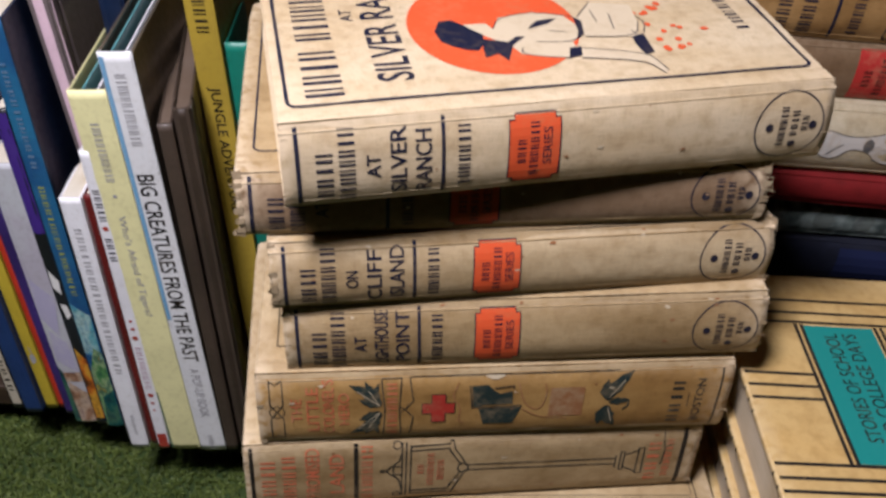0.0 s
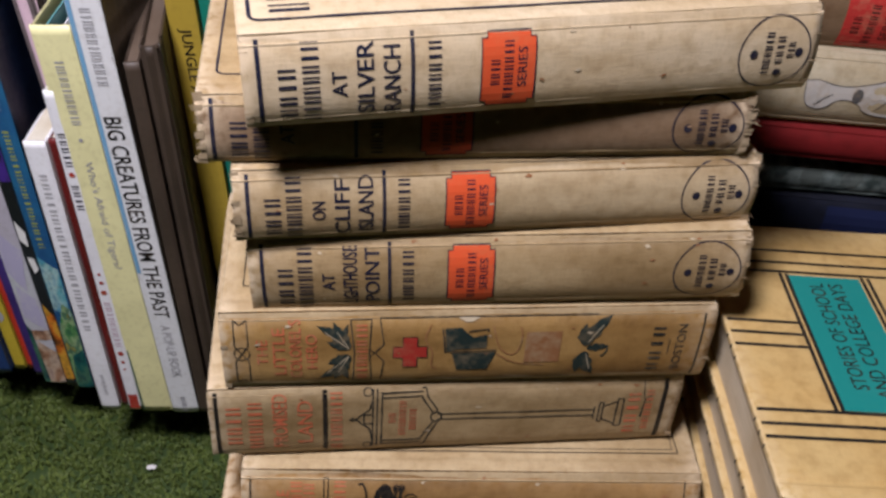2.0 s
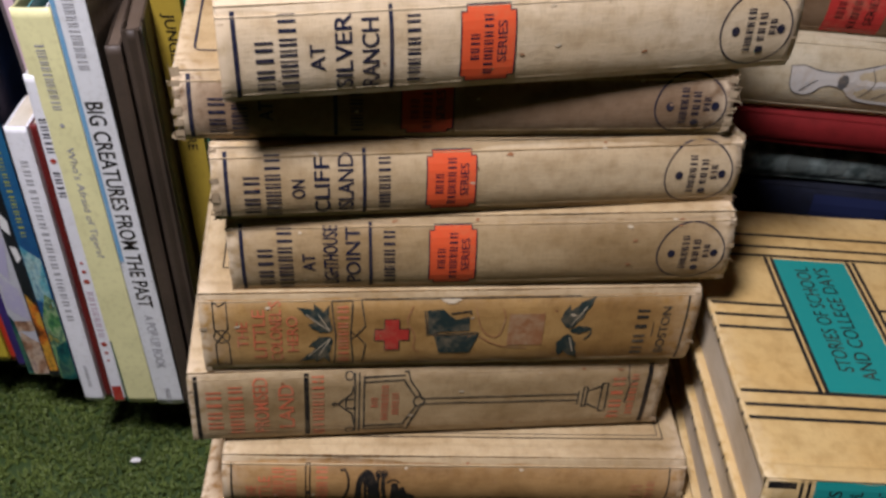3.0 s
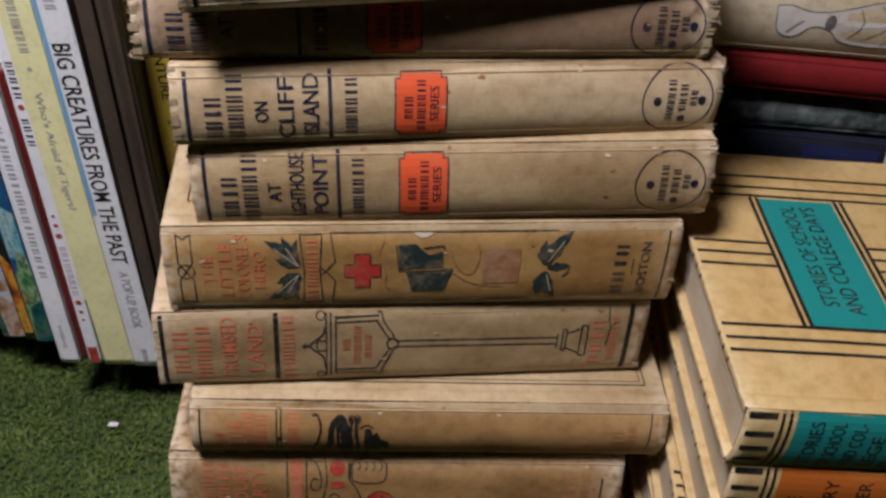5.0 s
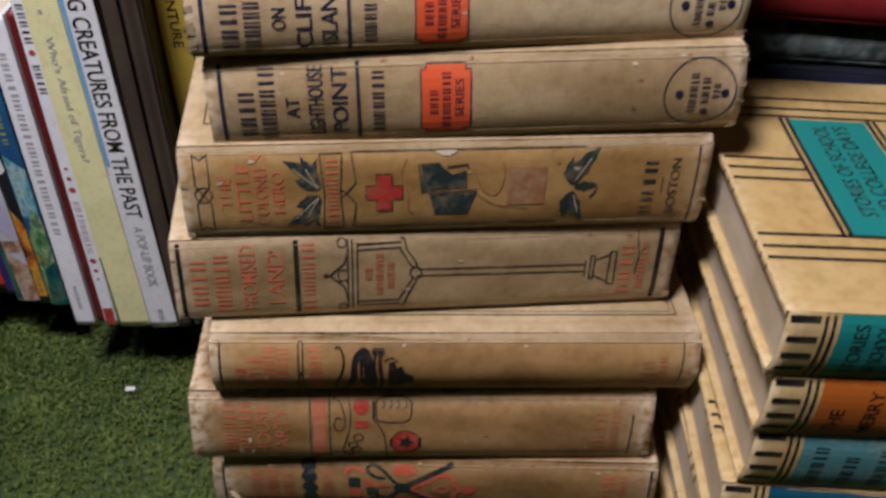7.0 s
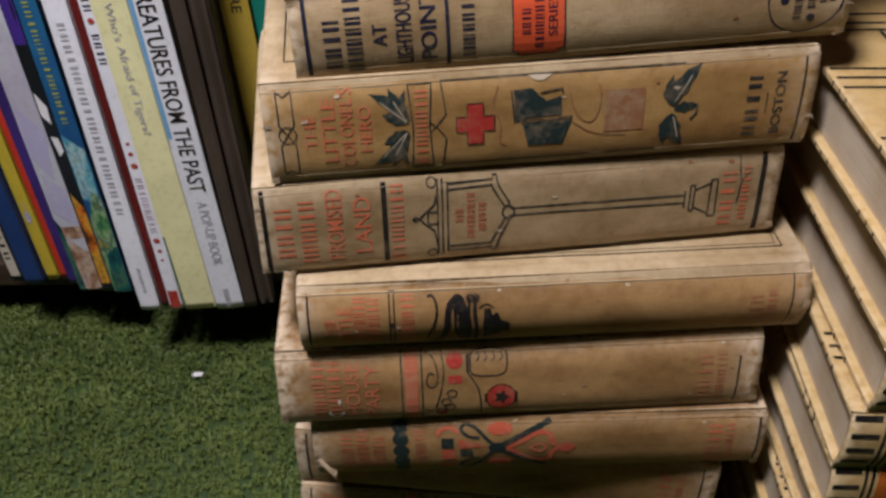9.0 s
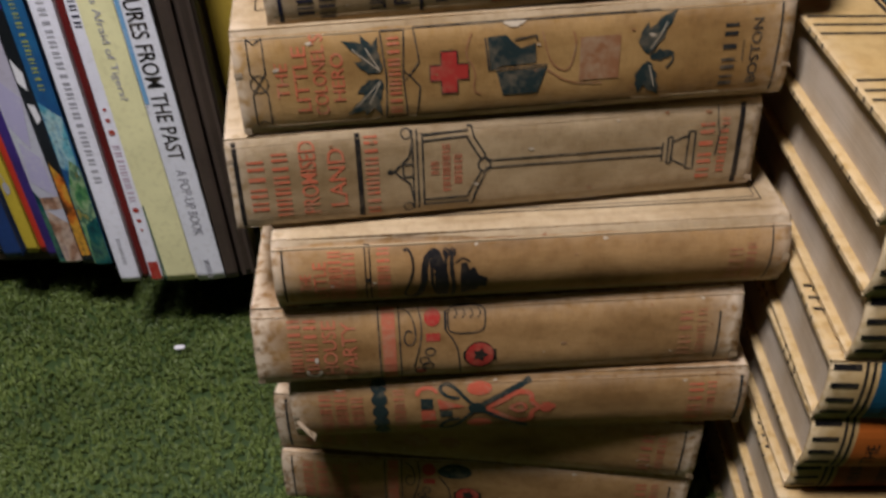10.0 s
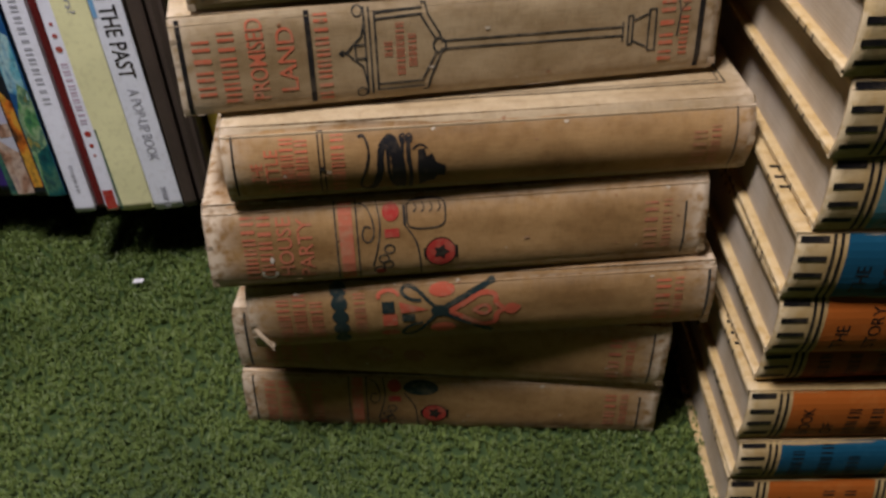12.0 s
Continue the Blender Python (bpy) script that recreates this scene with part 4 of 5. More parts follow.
orn = [([(0.252, 0.84), (0.262, 0.86), (0.270, 0.75), (0.270, 0.59), (0.258, 0.36), (0.251, 0.19), (0.264, 0.09), (0.280, 0.18)], 0.0011), ([(0.264, 0.09), (0.280, 0.16), (0.291, 0.42), (0.291, 0.65), (0.300, 0.80), (0.314, 0.82), (0.323, 0.70)], 0.0030),
       ([(0.312, 0.80), (0.322, 0.62), (0.321, 0.40), (0.328, 0.13)], 0.0046), ([(0.286, 0.50), (0.297, 0.72), (0.306, 0.72), (0.305, 0.40), (0.316, 0.16)], 0.0014), ([(0.334, 0.82), (0.331, 0.60), (0.336, 0.36), (0.333, 0.10)], 0.0016),
       ([(0.345, 0.82), (0.343, 0.60), (0.349, 0.36), (0.347, 0.10)], 0.0018), ([(0.352, 0.68), (0.366, 0.74), (0.380, 0.68)], 0.0008)]
bk.print_on("curling_ornament", [stroke(smooth([(a * L, b * T) for a, b in q]), wd, 0.0006) for q, wd in orn] + [stroke(arc(a * L, 0.80 * T, 0.0011, 0.0013), 0.0006) for a in (0.334, 0.346)]
            + [blob([(a * L, b * T) for a, b in [(0.362, 0.67), (0.374, 0.68), (0.378, 0.58), (0.388, 0.62), (0.396, 0.50), (0.413, 0.45), (0.412, 0.29), (0.398, 0.30), (0.392, 0.22), (0.378, 0.20), (0.364, 0.13), (0.360, 0.42)]])], black_ink)
bk.print_on("foot_words", bars_across(4, 0.895 * L, 0.2 * T, 0.7 * T, 0.005) + bars_across(6, 0.925 * L, 0.2 * T, 0.75 * T, 0.0035), ghost_red)
frame_lines(bk, 0.010, 0.012, 0.0004, thin_ink, 0.0005)


def party_spine(bk, words, lantern_top):
    """Worn red title, red lantern, beads and scrolls."""
    L, T = bk.L, bk.T
    g = lambda a, b: (a * L, b * T)
    for a in (0.255, 0.297):
        bk.print_on("spine_rule", [rect(a * L, 0.03 * T, a * L + 0.0006, 0.97 * T)], thin_ink)
    bk.print_on("red_band", [rect(0.263 * L, 0.04 * T, 0.290 * L, 0.96 * T)], pale_red)
    bk.print_on("spine_title", words, pale_red)
    scr = [[(0.305, 0.94), (0.322, 0.9), (0.332, 0.72), (0.33, 0.55), (0.315, 0.5), (0.306, 0.6), (0.314, 0.72), (0.325, 0.68)], [(0.338, 0.96), (0.345, 0.75), (0.34, 0.5), (0.325, 0.2)], [(0.39, 0.72), (0.415, 0.5), (0.42, 0.3), (0.422, 0.04)]]
    beads = [(0.36, 0.42), (0.348, 0.3), (0.356, 0.22), (0.338, 0.14)]
    bk.print_on("scrolls", [stroke(smooth([g(*p) for p in q]), 0.0007, 0.0007) for q in scr] + [stroke(arc(a * L, b * T, 0.0019, 0.0018), 0.0007) for a, b in beads], thin_ink)
    bk.print_on("red_beads", [oval(0.366 * L, 0.84 * T, 0.0032, 0.0034, 3, 18), rect(0.352 * L, 0.56 * T, 0.381 * L, 0.66 * T, 3, 2), oval(0.340 * L, 0.12 * T, 0.0022, 0.0014, 2, 12)], red_ink)
    if lantern_top:
        bk.print_on("oval_lantern", [stroke(smooth([g(*p) for p in ((0.398, 0.80), (0.398, 0.93), (0.425, 0.95), (0.462, 0.95), (0.474, 0.90), (0.474, 0.80), (0.472, 0.68), (0.455, 0.64), (0.415, 0.64), (0.398, 0.68), (0.398, 0.80))]), 0.0007, 0.0007), rect(0.390 * L, 0.70 * T, 0.395 * L, 0.90 * T, 1, 2)]
                    + [stroke(smooth([g(a, 0.92), g(a + 0.006, 0.86), g(a - 0.002, 0.82)]), 0.0005, 0.0007) for a in (0.412, 0.428, 0.444, 0.460)], thin_ink)
    else:
        bk.print_on("oval_lantern", [oval(0.43 * L, 0.82 * T, 0.008, 0.0042, 3, 24)], green_ink)
    bk.print_on("round_lantern", [oval(0.462 * L, 0.34 * T, 0.0056, 0.0062 if lantern_top else 0.0052, 4, 28)], red_ink, label="red paper lantern shape")
    bk.print_on("lantern_lines", [stroke(arc(0.462 * L, 0.34 * T, 0.0058, 0.0063 if lantern_top else 0.0053), 0.0005), blob([(0.463 * L + r * 0.0034 * math.cos(k * math.pi / 5), 0.34 * T + r * 0.0036 * math.sin(k * math.pi / 5)) for k in range(10) for r in ((1.0, 0.55)[k % 2],)], 1), rect(0.428 * L, 0.28 * T, 0.433 * L, 0.40 * T, 1, 2), rect(0.49 * L, 0.26 * T, 0.496 * L, 0.42 * T, 1, 2)], black_ink, off=0.0001)
    bk.print_on("foot_words", bars_across(4, 0.885 * L, 0.18 * T, 0.8 * T, 0.005) + bars_across(6, 0.918 * L, 0.2 * T, 0.8 * T, 0.0035), ghost_red if lantern_top else pale_red)
    bk.print_on("end_rule", [rect(0.952 * L, 0.08 * T, 0.956 * L, 0.75 * T)], thin_ink)


bk = pile_book(*H, cloth_brown, cloth_brown, "brown-stained cloth hardback with a red lantern", H_SLANT, 8, 0.3, 0.004, 3, 1.3)
L, T = bk.L, bk.T
party_spine(bk, bars_across(7, 0.085 * L, 0.1 * T, 0.9 * T, 0.005) + bars_across(6, 0.117 * L, 0.1 * T, 0.9 * T, 0.005) + [across("HOUSE", 0.155 * L, 0.16 * T, 0.86 * T, 0.0056), across("PARTY", 0.195 * L, 0.14 * T, 0.84 * T, 0.0056)], True)
bk.print_on("chipped_spot", [stroke(arc(0.118 * L, 0.205 * T, 0.0026, 0.0022, 150, 380, 14), 0.0011), oval(0.126 * L, 0.38 * T, 0.0008, 0.0014, 2, 8)], pale_ink, label="pale scuffed chip", off=0.0001)
frame_lines(bk, 0.010, 0.012, 0.0004, thin_ink, 0.0005)

bk = pile_book(*I, cloth_brown, cloth_brown, "tan cloth hardback with crossed green shears, torn corner", I_SLANT, 9, 0.2, 0.004, 2.6, 0.8)
L, T = bk.L, bk.T
g = lambda a, b: (a * L, b * T)
bk.print_on("spine_title", bars_across(7, 0.075 * L, 0.1 * T, 0.85 * T, 0.005) + bars_across(8, 0.110 * L, 0.1 * T, 0.9 * T, 0.005) + bars_across(6, 0.145 * L, 0.2 * T, 0.8 * T, 0.005) + bars_across(8, 0.238 * L, 0.12 * T, 0.88 * T, 0.0046), pale_red)
bk.print_on("green_braid", [oval(0.195 * L, t * T, 0.0034, 0.0036, 2, 12) for t in (0.14, 0.34, 0.54, 0.74, 0.92)], green_ink)
bk.print_on("shears", [stroke([g(0.405, 0.55), g(0.46, 0.74), g(0.527, 0.95)], 0.0030), stroke([g(0.405, 0.55), g(0.46, 0.36), g(0.522, 0.12)], 0.0030), stroke(smooth([g(0.41, 0.56), g(0.385, 0.70), g(0.365, 0.86), g(0.340, 0.94), g(0.325, 0.86), g(0.345, 0.74), g(0.37, 0.72)]), 0.0018, 0.0007),
                       stroke(smooth([g(0.41, 0.54), g(0.385, 0.40), g(0.365, 0.22), g(0.335, 0.12), g(0.322, 0.20), g(0.345, 0.34), g(0.37, 0.36)]), 0.0018, 0.0007), oval(0.408 * L, 0.55 * T, 0.0036, 0.0030, 2, 14), rect(0.285 * L, 0.55 * T, 0.312 * L, 0.73 * T, 2, 2), rect(0.326 * L, 0.40 * T, 0.354 * L, 0.52 * T, 2, 2)], green_ink, label="crossed dark green shears")
hearts = [oval(0.415 * L, 0.85 * T, 0.0052, 0.0030, 3, 18), oval(0.413 * L, 0.25 * T, 0.0052, 0.0030, 3, 18), rect(0.285 * L, 0.34 * T, 0.316 * L, 0.53 * T, 2, 2), blob([g(0.322, 0.72), g(0.385, 0.58), g(0.325, 0.54)]), stroke(arc(0.300 * L, 0.80 * T, 0.0040, 0.0026, 0, 200, 12), 0.0018), oval(0.300 * L, 0.20 * T, 0.004, 0.002, 2, 12)]
bk.print_on("red_hearts", hearts + [stroke(smooth([g(0.430, 0.54), g(0.465, 0.66), g(0.500, 0.80), g(0.530, 0.76), g(0.528, 0.62), g(0.548, 0.53), g(0.528, 0.44), g(0.530, 0.30), g(0.500, 0.26), g(0.465, 0.40), g(0.430, 0.53)]), 0.0026, 0.0007), stroke(smooth([g(0.480, 0.53), g(0.505, 0.62), g(0.520, 0.53), g(0.505, 0.44), g(0.480, 0.53)]), 0.0018, 0.0007), oval(0.562 * L, 0.52 * T, 0.0030, 0.0030, 2, 12), oval(0.574 * L, 0.53 * T, 0.0016, 0.0016, 2, 12)], ink("coral_ink", (0.5, 0.1, 0.05), fade=0.6))
bk.print_on("foot_words", bars_across(4, 0.888 * L, 0.15 * T, 0.85 * T, 0.006) + bars_across(6, 0.922 * L, 0.15 * T, 0.85 * T, 0.0035), faded_red)
bk.print_on("end_rule", [rect(0.982 * L, 0.05 * T, 0.988 * L, 0.9 * T)], thin_ink)
# curled torn flap of cloth at the head
flap, nf = [], 9
for i in range(nf + 1):
    turn = 4.6 * i / nf
    rad = 0.0022 + 0.0009 * i / nf
    for k in range(4):
        along_it = 0.0065 * k / 3 + 0.0007 * math.sin(i * 2.3 + k)
        flap.append((0.0015 + along_it * 0.8 + 0.0016 * (1 - math.cos(turn)) * 0.4, -0.0036 - rad * math.sin(turn) * 0.9 - 0.0012 * k / 3, 0.46 * T - along_it * 1.15 - rad * (1 - math.cos(turn)) * 0.8))
mesh_part("torn_flap", flap, [(i * 4 + k, i * 4 + k + 1, i * 4 + k + 5, i * 4 + k + 4) for i in range(nf) for k in range(3)], frayed_mat, bk.root, "curled torn flap of pale cloth", True)

bk = pile_book(*J, cloth_brown, cloth_brown, "brown cloth hardback in shade near the pile's foot", J_SLANT, 10, 0.2, 0.0025, 3.5, 1.3)
L, T = bk.L, bk.T
bk.print_on("spine_rule", [rect(0.026 * L, 0.05 * T, 0.032 * L, 0.95 * T)], thin_ink)
bk.print_on("spine_title", bars_across(7, 0.08 * L, 0.1 * T, 0.85 * T, 0.005) + bars_across(8, 0.118 * L, 0.1 * T, 0.9 * T, 0.005) + bars_across(6, 0.156 * L, 0.2 * T, 0.8 * T, 0.005), pale_red)
bk.print_on("spine_ornament", [rect(0.205 * L, 0.1 * T, 0.222 * L, 0.9 * T), oval(0.34 * L, 0.4 * T, 0.006, 0.005, 3, 16), oval(0.42 * L, 0.4 * T, 0.005, 0.004, 3, 16)], brown_ink)
bk.print_on("foot_words", bars_across(4, 0.88 * L, 0.15 * T, 0.85 * T, 0.005) + bars_across(6, 0.915 * L, 0.2 * T, 0.8 * T, 0.0035), pale_red)
bk.print_on("end_rule", [rect(0.962 * L, 0.05 * T, 0.966 * L, 0.92 * T)], thin_ink)

bk = pile_book(*K, cloth_brown, cloth_brown, "tan cloth hardback resting on the turf under the pile", K_SLANT, 11, 0.2, 0.0022, 4, 1.2)
L, T = bk.L, bk.T
bk.print_on("spine_edge_rule", [rect(0.024 * L, 0.04 * T, 0.028 * L, 0.96 * T)], thin_ink)
party_spine(bk, bars_across(7, 0.065 * L, 0.1 * T, 0.9 * T, 0.005) + bars_across(6, 0.1 * L, 0.1 * T, 0.9 * T, 0.005) + bars_across(7, 0.138 * L, 0.1 * T, 0.86 * T, 0.005) + bars_across(8, 0.178 * L, 0.08 * T, 0.9 * T, 0.005), False)

# ---------------------------------------------------------------- the cream pile with coloured spine panels
SET = "cream books of the uniform set"
panels = [("teal", teal_ink), ("orange", tan_orange), ("dull aqua", aqua_ink), ("blue", blue_ink), ("orange", tan_orange), ("shaded orange", shaded_orange), ("orange", tan_orange), ("blue", blue_ink), ("orange", tan_orange)]
set_words = [["STORIES", "OF SCHOOL", "AND COL-", "LEGE", "DAYS"], ["THE", "MERRY", "MAKER"], [6, 5, 6], ["THE", "BOOK", 2, 7], ["THE", "STORY", "TELLER"], [5, 7, 6], ["BOOK", "OF", 5, 5], [6, 7, 5], ["BOOK", 2, 6, 6]]
letters("OF SCHOOL")
z_top = 0.2435
thick = [0.0277, 0.0277, 0.0284, 0.0284, 0.0275, 0.0217, 0.0270, 0.0226, 0.0303]
rnd = random.Random(11)
for n, ((colour, panel), words, T) in enumerate(zip(panels, set_words, thick)):
    jig = SET_JIG[n]
    z_top -= T
    bk = Book(lying(0.147 + jig[0], 0.1785 + jig[1], z_top, jig[2]), 0.197, T - 0.0004, 0.147, cloth_cream, cloth_cream, pages_grey,
              f"cream cloth hardback with {colour} spine panel, pages facing the gap", SET, 0, 0.0030, 2.6, 0.0028, 0.0032, True, 0.6, 0.0, 40 + n)
    z_top -= 0.0002
    L = bk.L
    dash = [rect(0.001, (0.16 + 0.24 * i) * T, 0.0105, (0.235 + 0.24 * i) * T, 4, 1) for i in range(4)] + [rect(0.068, (0.16 + 0.24 * i) * T, 0.085, (0.21 + 0.24 * i) * T, 4, 1) for i in range(4)]
    bk.print_on("spine_dashes", dash, black_ink)
    bk.print_on("panel_rules", [rect(a, 0.02 * T, a + 0.0011, 0.98 * T) for a in (0.0118, 0.0143, 0.0615, 0.0640)], black_ink)
    bk.print_on("spine_panel", [rect(0.0168, 0.02 * T, 0.0604, 0.98 * T, 5, 10)], panel, label=f"{colour} printed panel")
    gap = 0.034 / max(3, len(words) - 0.2)
    shapes = []
    for i, wd in enumerate(words):
        a = 0.0240 + i * gap
        if isinstance(wd, int):
            shapes += bars_across(wd, a, 0.12 * T, (0.12 + 0.12 * wd) * T, 0.0048)
        else:
            shapes.append(across(wd, a, 0.14 * T, (0.14 + min(0.74, 0.145 * len(wd))) * T, 0.0046))
    bk.print_on("spine_title", shapes, black_ink, off=0.0001)
    # rules that run over the cover's edges
    marks = []
    for b in (0.112, 0.118, 0.124, 0.076, 0.070, 0.064, 0.034, 0.028, 0.022):
        marks += [rect(b, T - 0.0029, b + 0.0011, T - 0.0006, 1, 1), rect(b, 0.0002, b + 0.0011, 0.0024, 1, 1)]
    bk.print_on("edge_marks", marks, black_ink, "head")
    bk.print_on("cover_rules", [rect(0.001, b, L - 0.001, b + 0.0015, 20, 1) for b in (0.1285, 0.1205, 0.1145, 0.0375, 0.0310, 0.0250)]
                + [rect(a0, b, a1, b + 0.0015, 6, 1) for a0, a1 in ((0.001, 0.030), (0.0695, L - 0.001)) for b in (0.0835, 0.0768, 0.0700)]
                + [rect(a, 0.039, a + 0.0016, 0.114, 1, 12) for a in (0.0300, 0.0326, 0.0655, 0.0682)], black_ink, "cover")
    bk.print_on("cover_label", [rect(0.0342, 0.0392, 0.0648, 0.1132, 5, 12)], panel, "cover", f"{colour} title label")
    if n == 0:
        bk.print_on("cover_title", [across("STORIES OF SCHOOL", 0.0445, 0.050, 0.109, 0.0062), across("AND COLLEGE DAYS", 0.0528, 0.046, 0.109, 0.0062)], black_ink, "cover", off=0.0001)

# ---------------------------------------------------------------- the dim pile behind
BACK = "books in the dim pile behind"


def back_book(z, T, cover, label, x=0.13, yaw=-2.0, y=0.392, seed=0, L=0.19, slant=3, bulge=0.004, worn=0.4, ragged=0.0):
    return Book(lying(x, y, z, yaw), L, T, 0.13, cover, cover, pages_old, label, BACK, slant, bulge, 2.4, 0.0026, 0.003, True, worn, ragged, seed)


z = 0.0
for i, (T, c, lab) in enumerate([(0.032, cloth_navy, "dark navy hardback at the foot of the pile"), (0.030, cloth_navy, "dark navy hardback in deep shade"), (0.034, cloth_navy, "blackish blue hardback in deep shade"),
                                 (0.030, cloth_navy, "dark blue hardback in deep shade"), (0.032, cloth_navy, "dark navy hardback in deep shade"), (0.030, cloth_navy, "dark navy hardback beneath another"), (0.0282, cloth_navy, "dark blue hardback with pale spine mark")]):
    bk = back_book(z, T, c, lab, 0.15 + 0.008 * math.sin(i * 2.1), -2 + 2 * math.sin(i * 1.7), seed=60 + i, L=0.21)
    if i == 6:
        bk.print_on("spine_mark", [rect(0.085, 0.1 * T, 0.125, 0.8 * T, 3, 4)], ink("deep_blue_ink", (0.012, 0.018, 0.06), fade=0.15, under=(0.02, 0.03, 0.08)))
        bk.print_on("spine_label", [rect(0.128, 0.1 * T, 0.16, 0.85 * T, 3, 4)], pale_ink)
    z += T + 0.0004
bk = back_book(z, 0.243 - z, cloth_green, "dark green mottled hardback lying in the pile", 0.145, -2, seed=70, L=0.22, bulge=0.005)
bk.print_on("spine_mark", [oval(0.075 + 0.021 * i, (0.243 - z) * (0.5 + 0.12 * math.sin(i * 3)), 0.006, 0.006, 3, 7) for i in range(6)], ink("grey_green_ink", (0.13, 0.155, 0.14), fade=0.8, under=(0.04, 0.05, 0.05)))
z = 0.2435
bk = back_book(z, 0.0205, cloth_red, "plain dark red cloth hardback, spine outwards", 0.14, -3.2, 0.387, seed=71, L=0.21, bulge=0.006, worn=0.2)
z += 0.021
T = 0.0370
bk = back_book(z, T, cloth_ivory, "ivory hardback with a grey line drawing on its spine", 0.138, -2, 0.385, seed=72, L=0.2, bulge=0.006, worn=0.4)
dr = [(0.058, 0.66), (0.06, 0.30), (0.07, 0.26), (0.075, 0.45), (0.085, 0.42), (0.09, 0.24), (0.11, 0.2), (0.135, 0.3), (0.15, 0.55), (0.14, 0.78), (0.11, 0.84), (0.088, 0.66), (0.075, 0.6), (0.064, 0.68)]
dr = smooth([(a, b * T) for a, b in dr])
bk.print_on("spine_picture", [blob(dr, 1)], ink("pale_grey_ink", (0.5, 0.48, 0.44), fade=0.5), label="plain pale grey shape")
bk.print_on("spine_picture_lines", [stroke(dr + dr[:1], 0.0005)] + [stroke(smooth([(a, b * T) for a, b in q]), 0.0005) for q in ([(0.094, 0.32), (0.100, 0.5), (0.096, 0.7)], [(0.1, 0.3), (0.115, 0.55), (0.105, 0.75)], [(0.125, 0.3), (0.13, 0.6), (0.122, 0.78)], [(0.11, 0.26), (0.12, 0.4), (0.14, 0.42)], [(0.065, 0.33), (0.068, 0.42), (0.072, 0.5)])] + [oval(0.084, 0.5 * T, 0.0026, 0.0038, 2, 10)], ink("soft_grey_ink", (0.09, 0.09, 0.09), fade=0.5), off=0.0001)
z += T + 0.0003
# tan book in the same shade-darkened cloth as the second pile book
bk = back_book(z, 0.0285, cloth_shaded, "tan cloth hardback with a red spine panel", 0.128, -1, 0.39, seed=73)
T = 0.0285
bk.print_on("label_panel", [rect(0.078, 0.05 * T, 0.105, 0.92 * T, 5, 8)], ink("crimson_ink", (0.42, 0.03, 0.025), fade=0.3), label="red printed panel")
bk.print_on("panel_words", bars_across(4, 0.084, 0.3 * T, 0.6 * T, 0.004) + bars_across(8, 0.091, 0.14 * T, 0.8 * T, 0.004) + [across("SERIES", 0.098, 0.22 * T, 0.72 * T, 0.004)], black_ink, off=0.0001)
z += T + 0.0003
T = 0.0300
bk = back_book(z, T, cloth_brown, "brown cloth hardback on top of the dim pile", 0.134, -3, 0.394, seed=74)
bk.print_on("spine_title", bars_across(6, 0.031, 0.1 * T, 0.9 * T, 0.006) + bars_across(6, 0.042, 0.1 * T, 0.8 * T, 0.006), navy_ink)
bk.print_on("spine_rule", [rect(0.054, 0.05 * T, 0.0556, 0.95 * T)], navy_ink)
bk.print_on("spine_imprint", bars_across(7, 0.064, 0.12 * T, 0.88 * T, 0.005), navy_ink)
bk.print_on("panel_outline", [stroke([(0.079, 0.1 * T), (0.097, 0.1 * T), (0.097, 0.9 * T), (0.079, 0.9 * T), (0.079, 0.1 * T)], 0.0006)], navy_ink)

# ---------------------------------------------------------------- upright picture books on the shelf
UP = "upright books on the low shelf"


def upright(x, T, y, h, lean, material, label, pages=None, depth=0.15, gloss_cover=None, flat=True, seed=0, z=0.0462, turn=0.0, sunk=0.0):
    return Book(standing(x, y, z, lean, h, T, turn), h, T, depth, gloss_cover or material, material, pages or pages_white, label, UP, 0, 0.0007 if flat else 0.003, 4 if flat else 2.2, 0.0012, 0.0008 if flat else 0.003, not flat, 0.25, 0.0, seed, sunk=sunk)


g_white = glossy("white_laminate", (0.84, 0.85, 0.88), vary=0.93)
g_grey = glossy("pale_grey_laminate", (0.76, 0.78, 0.79), vary=0.92)
g_yellow = glossy("pale_yellow_laminate", (0.82, 0.79, 0.42), vary=0.92, scale=50)
# yellow darkened to carry the shade on the spine's lower part
g_gold = glossy("shaded_yellow_laminate", (0.46, 0.33, 0.045), vary=0.85)
g_mustard = glossy("mustard_laminate", (0.55, 0.42, 0.04), vary=0.85)
g_red = glossy("bright_red_laminate", (0.55, 0.04, 0.02), vary=0.8)
g_dred = glossy("dark_red_laminate", (0.14, 0.012, 0.012), vary=0.7)
g_blue = glossy("royal_blue_laminate", (0.015, 0.045, 0.16), vary=0.7)
g_blue2 = glossy("bright_blue_laminate", (0.013, 0.075, 0.20), vary=0.7, second=(0.02, 0.14, 0.27), scale=30)
g_purple = glossy("purple_laminate", (0.05, 0.025, 0.17), vary=0.6)
g_black = glossy("black_laminate", (0.012, 0.014, 0.02), vary=0.6)
g_pink = glossy("pale_pink_laminate", (0.75, 0.55, 0.63), vary=0.9)
g_navy = glossy("deep_navy_laminate", (0.008, 0.02, 0.06), vary=0.6)
# the shade on the pink book's side, put into its cover colour
g_taupe = glossy("shaded_taupe_board", (0.16, 0.13, 0.13), vary=0.8)
g_umber_wash = glossy("brown_printed_cover", (0.17, 0.135, 0.095), second=(0.10, 0.085, 0.065), scale=30)
g_brown = glossy("dark_brown_board", (0.065, 0.045, 0.032), 0.5, vary=0.7)
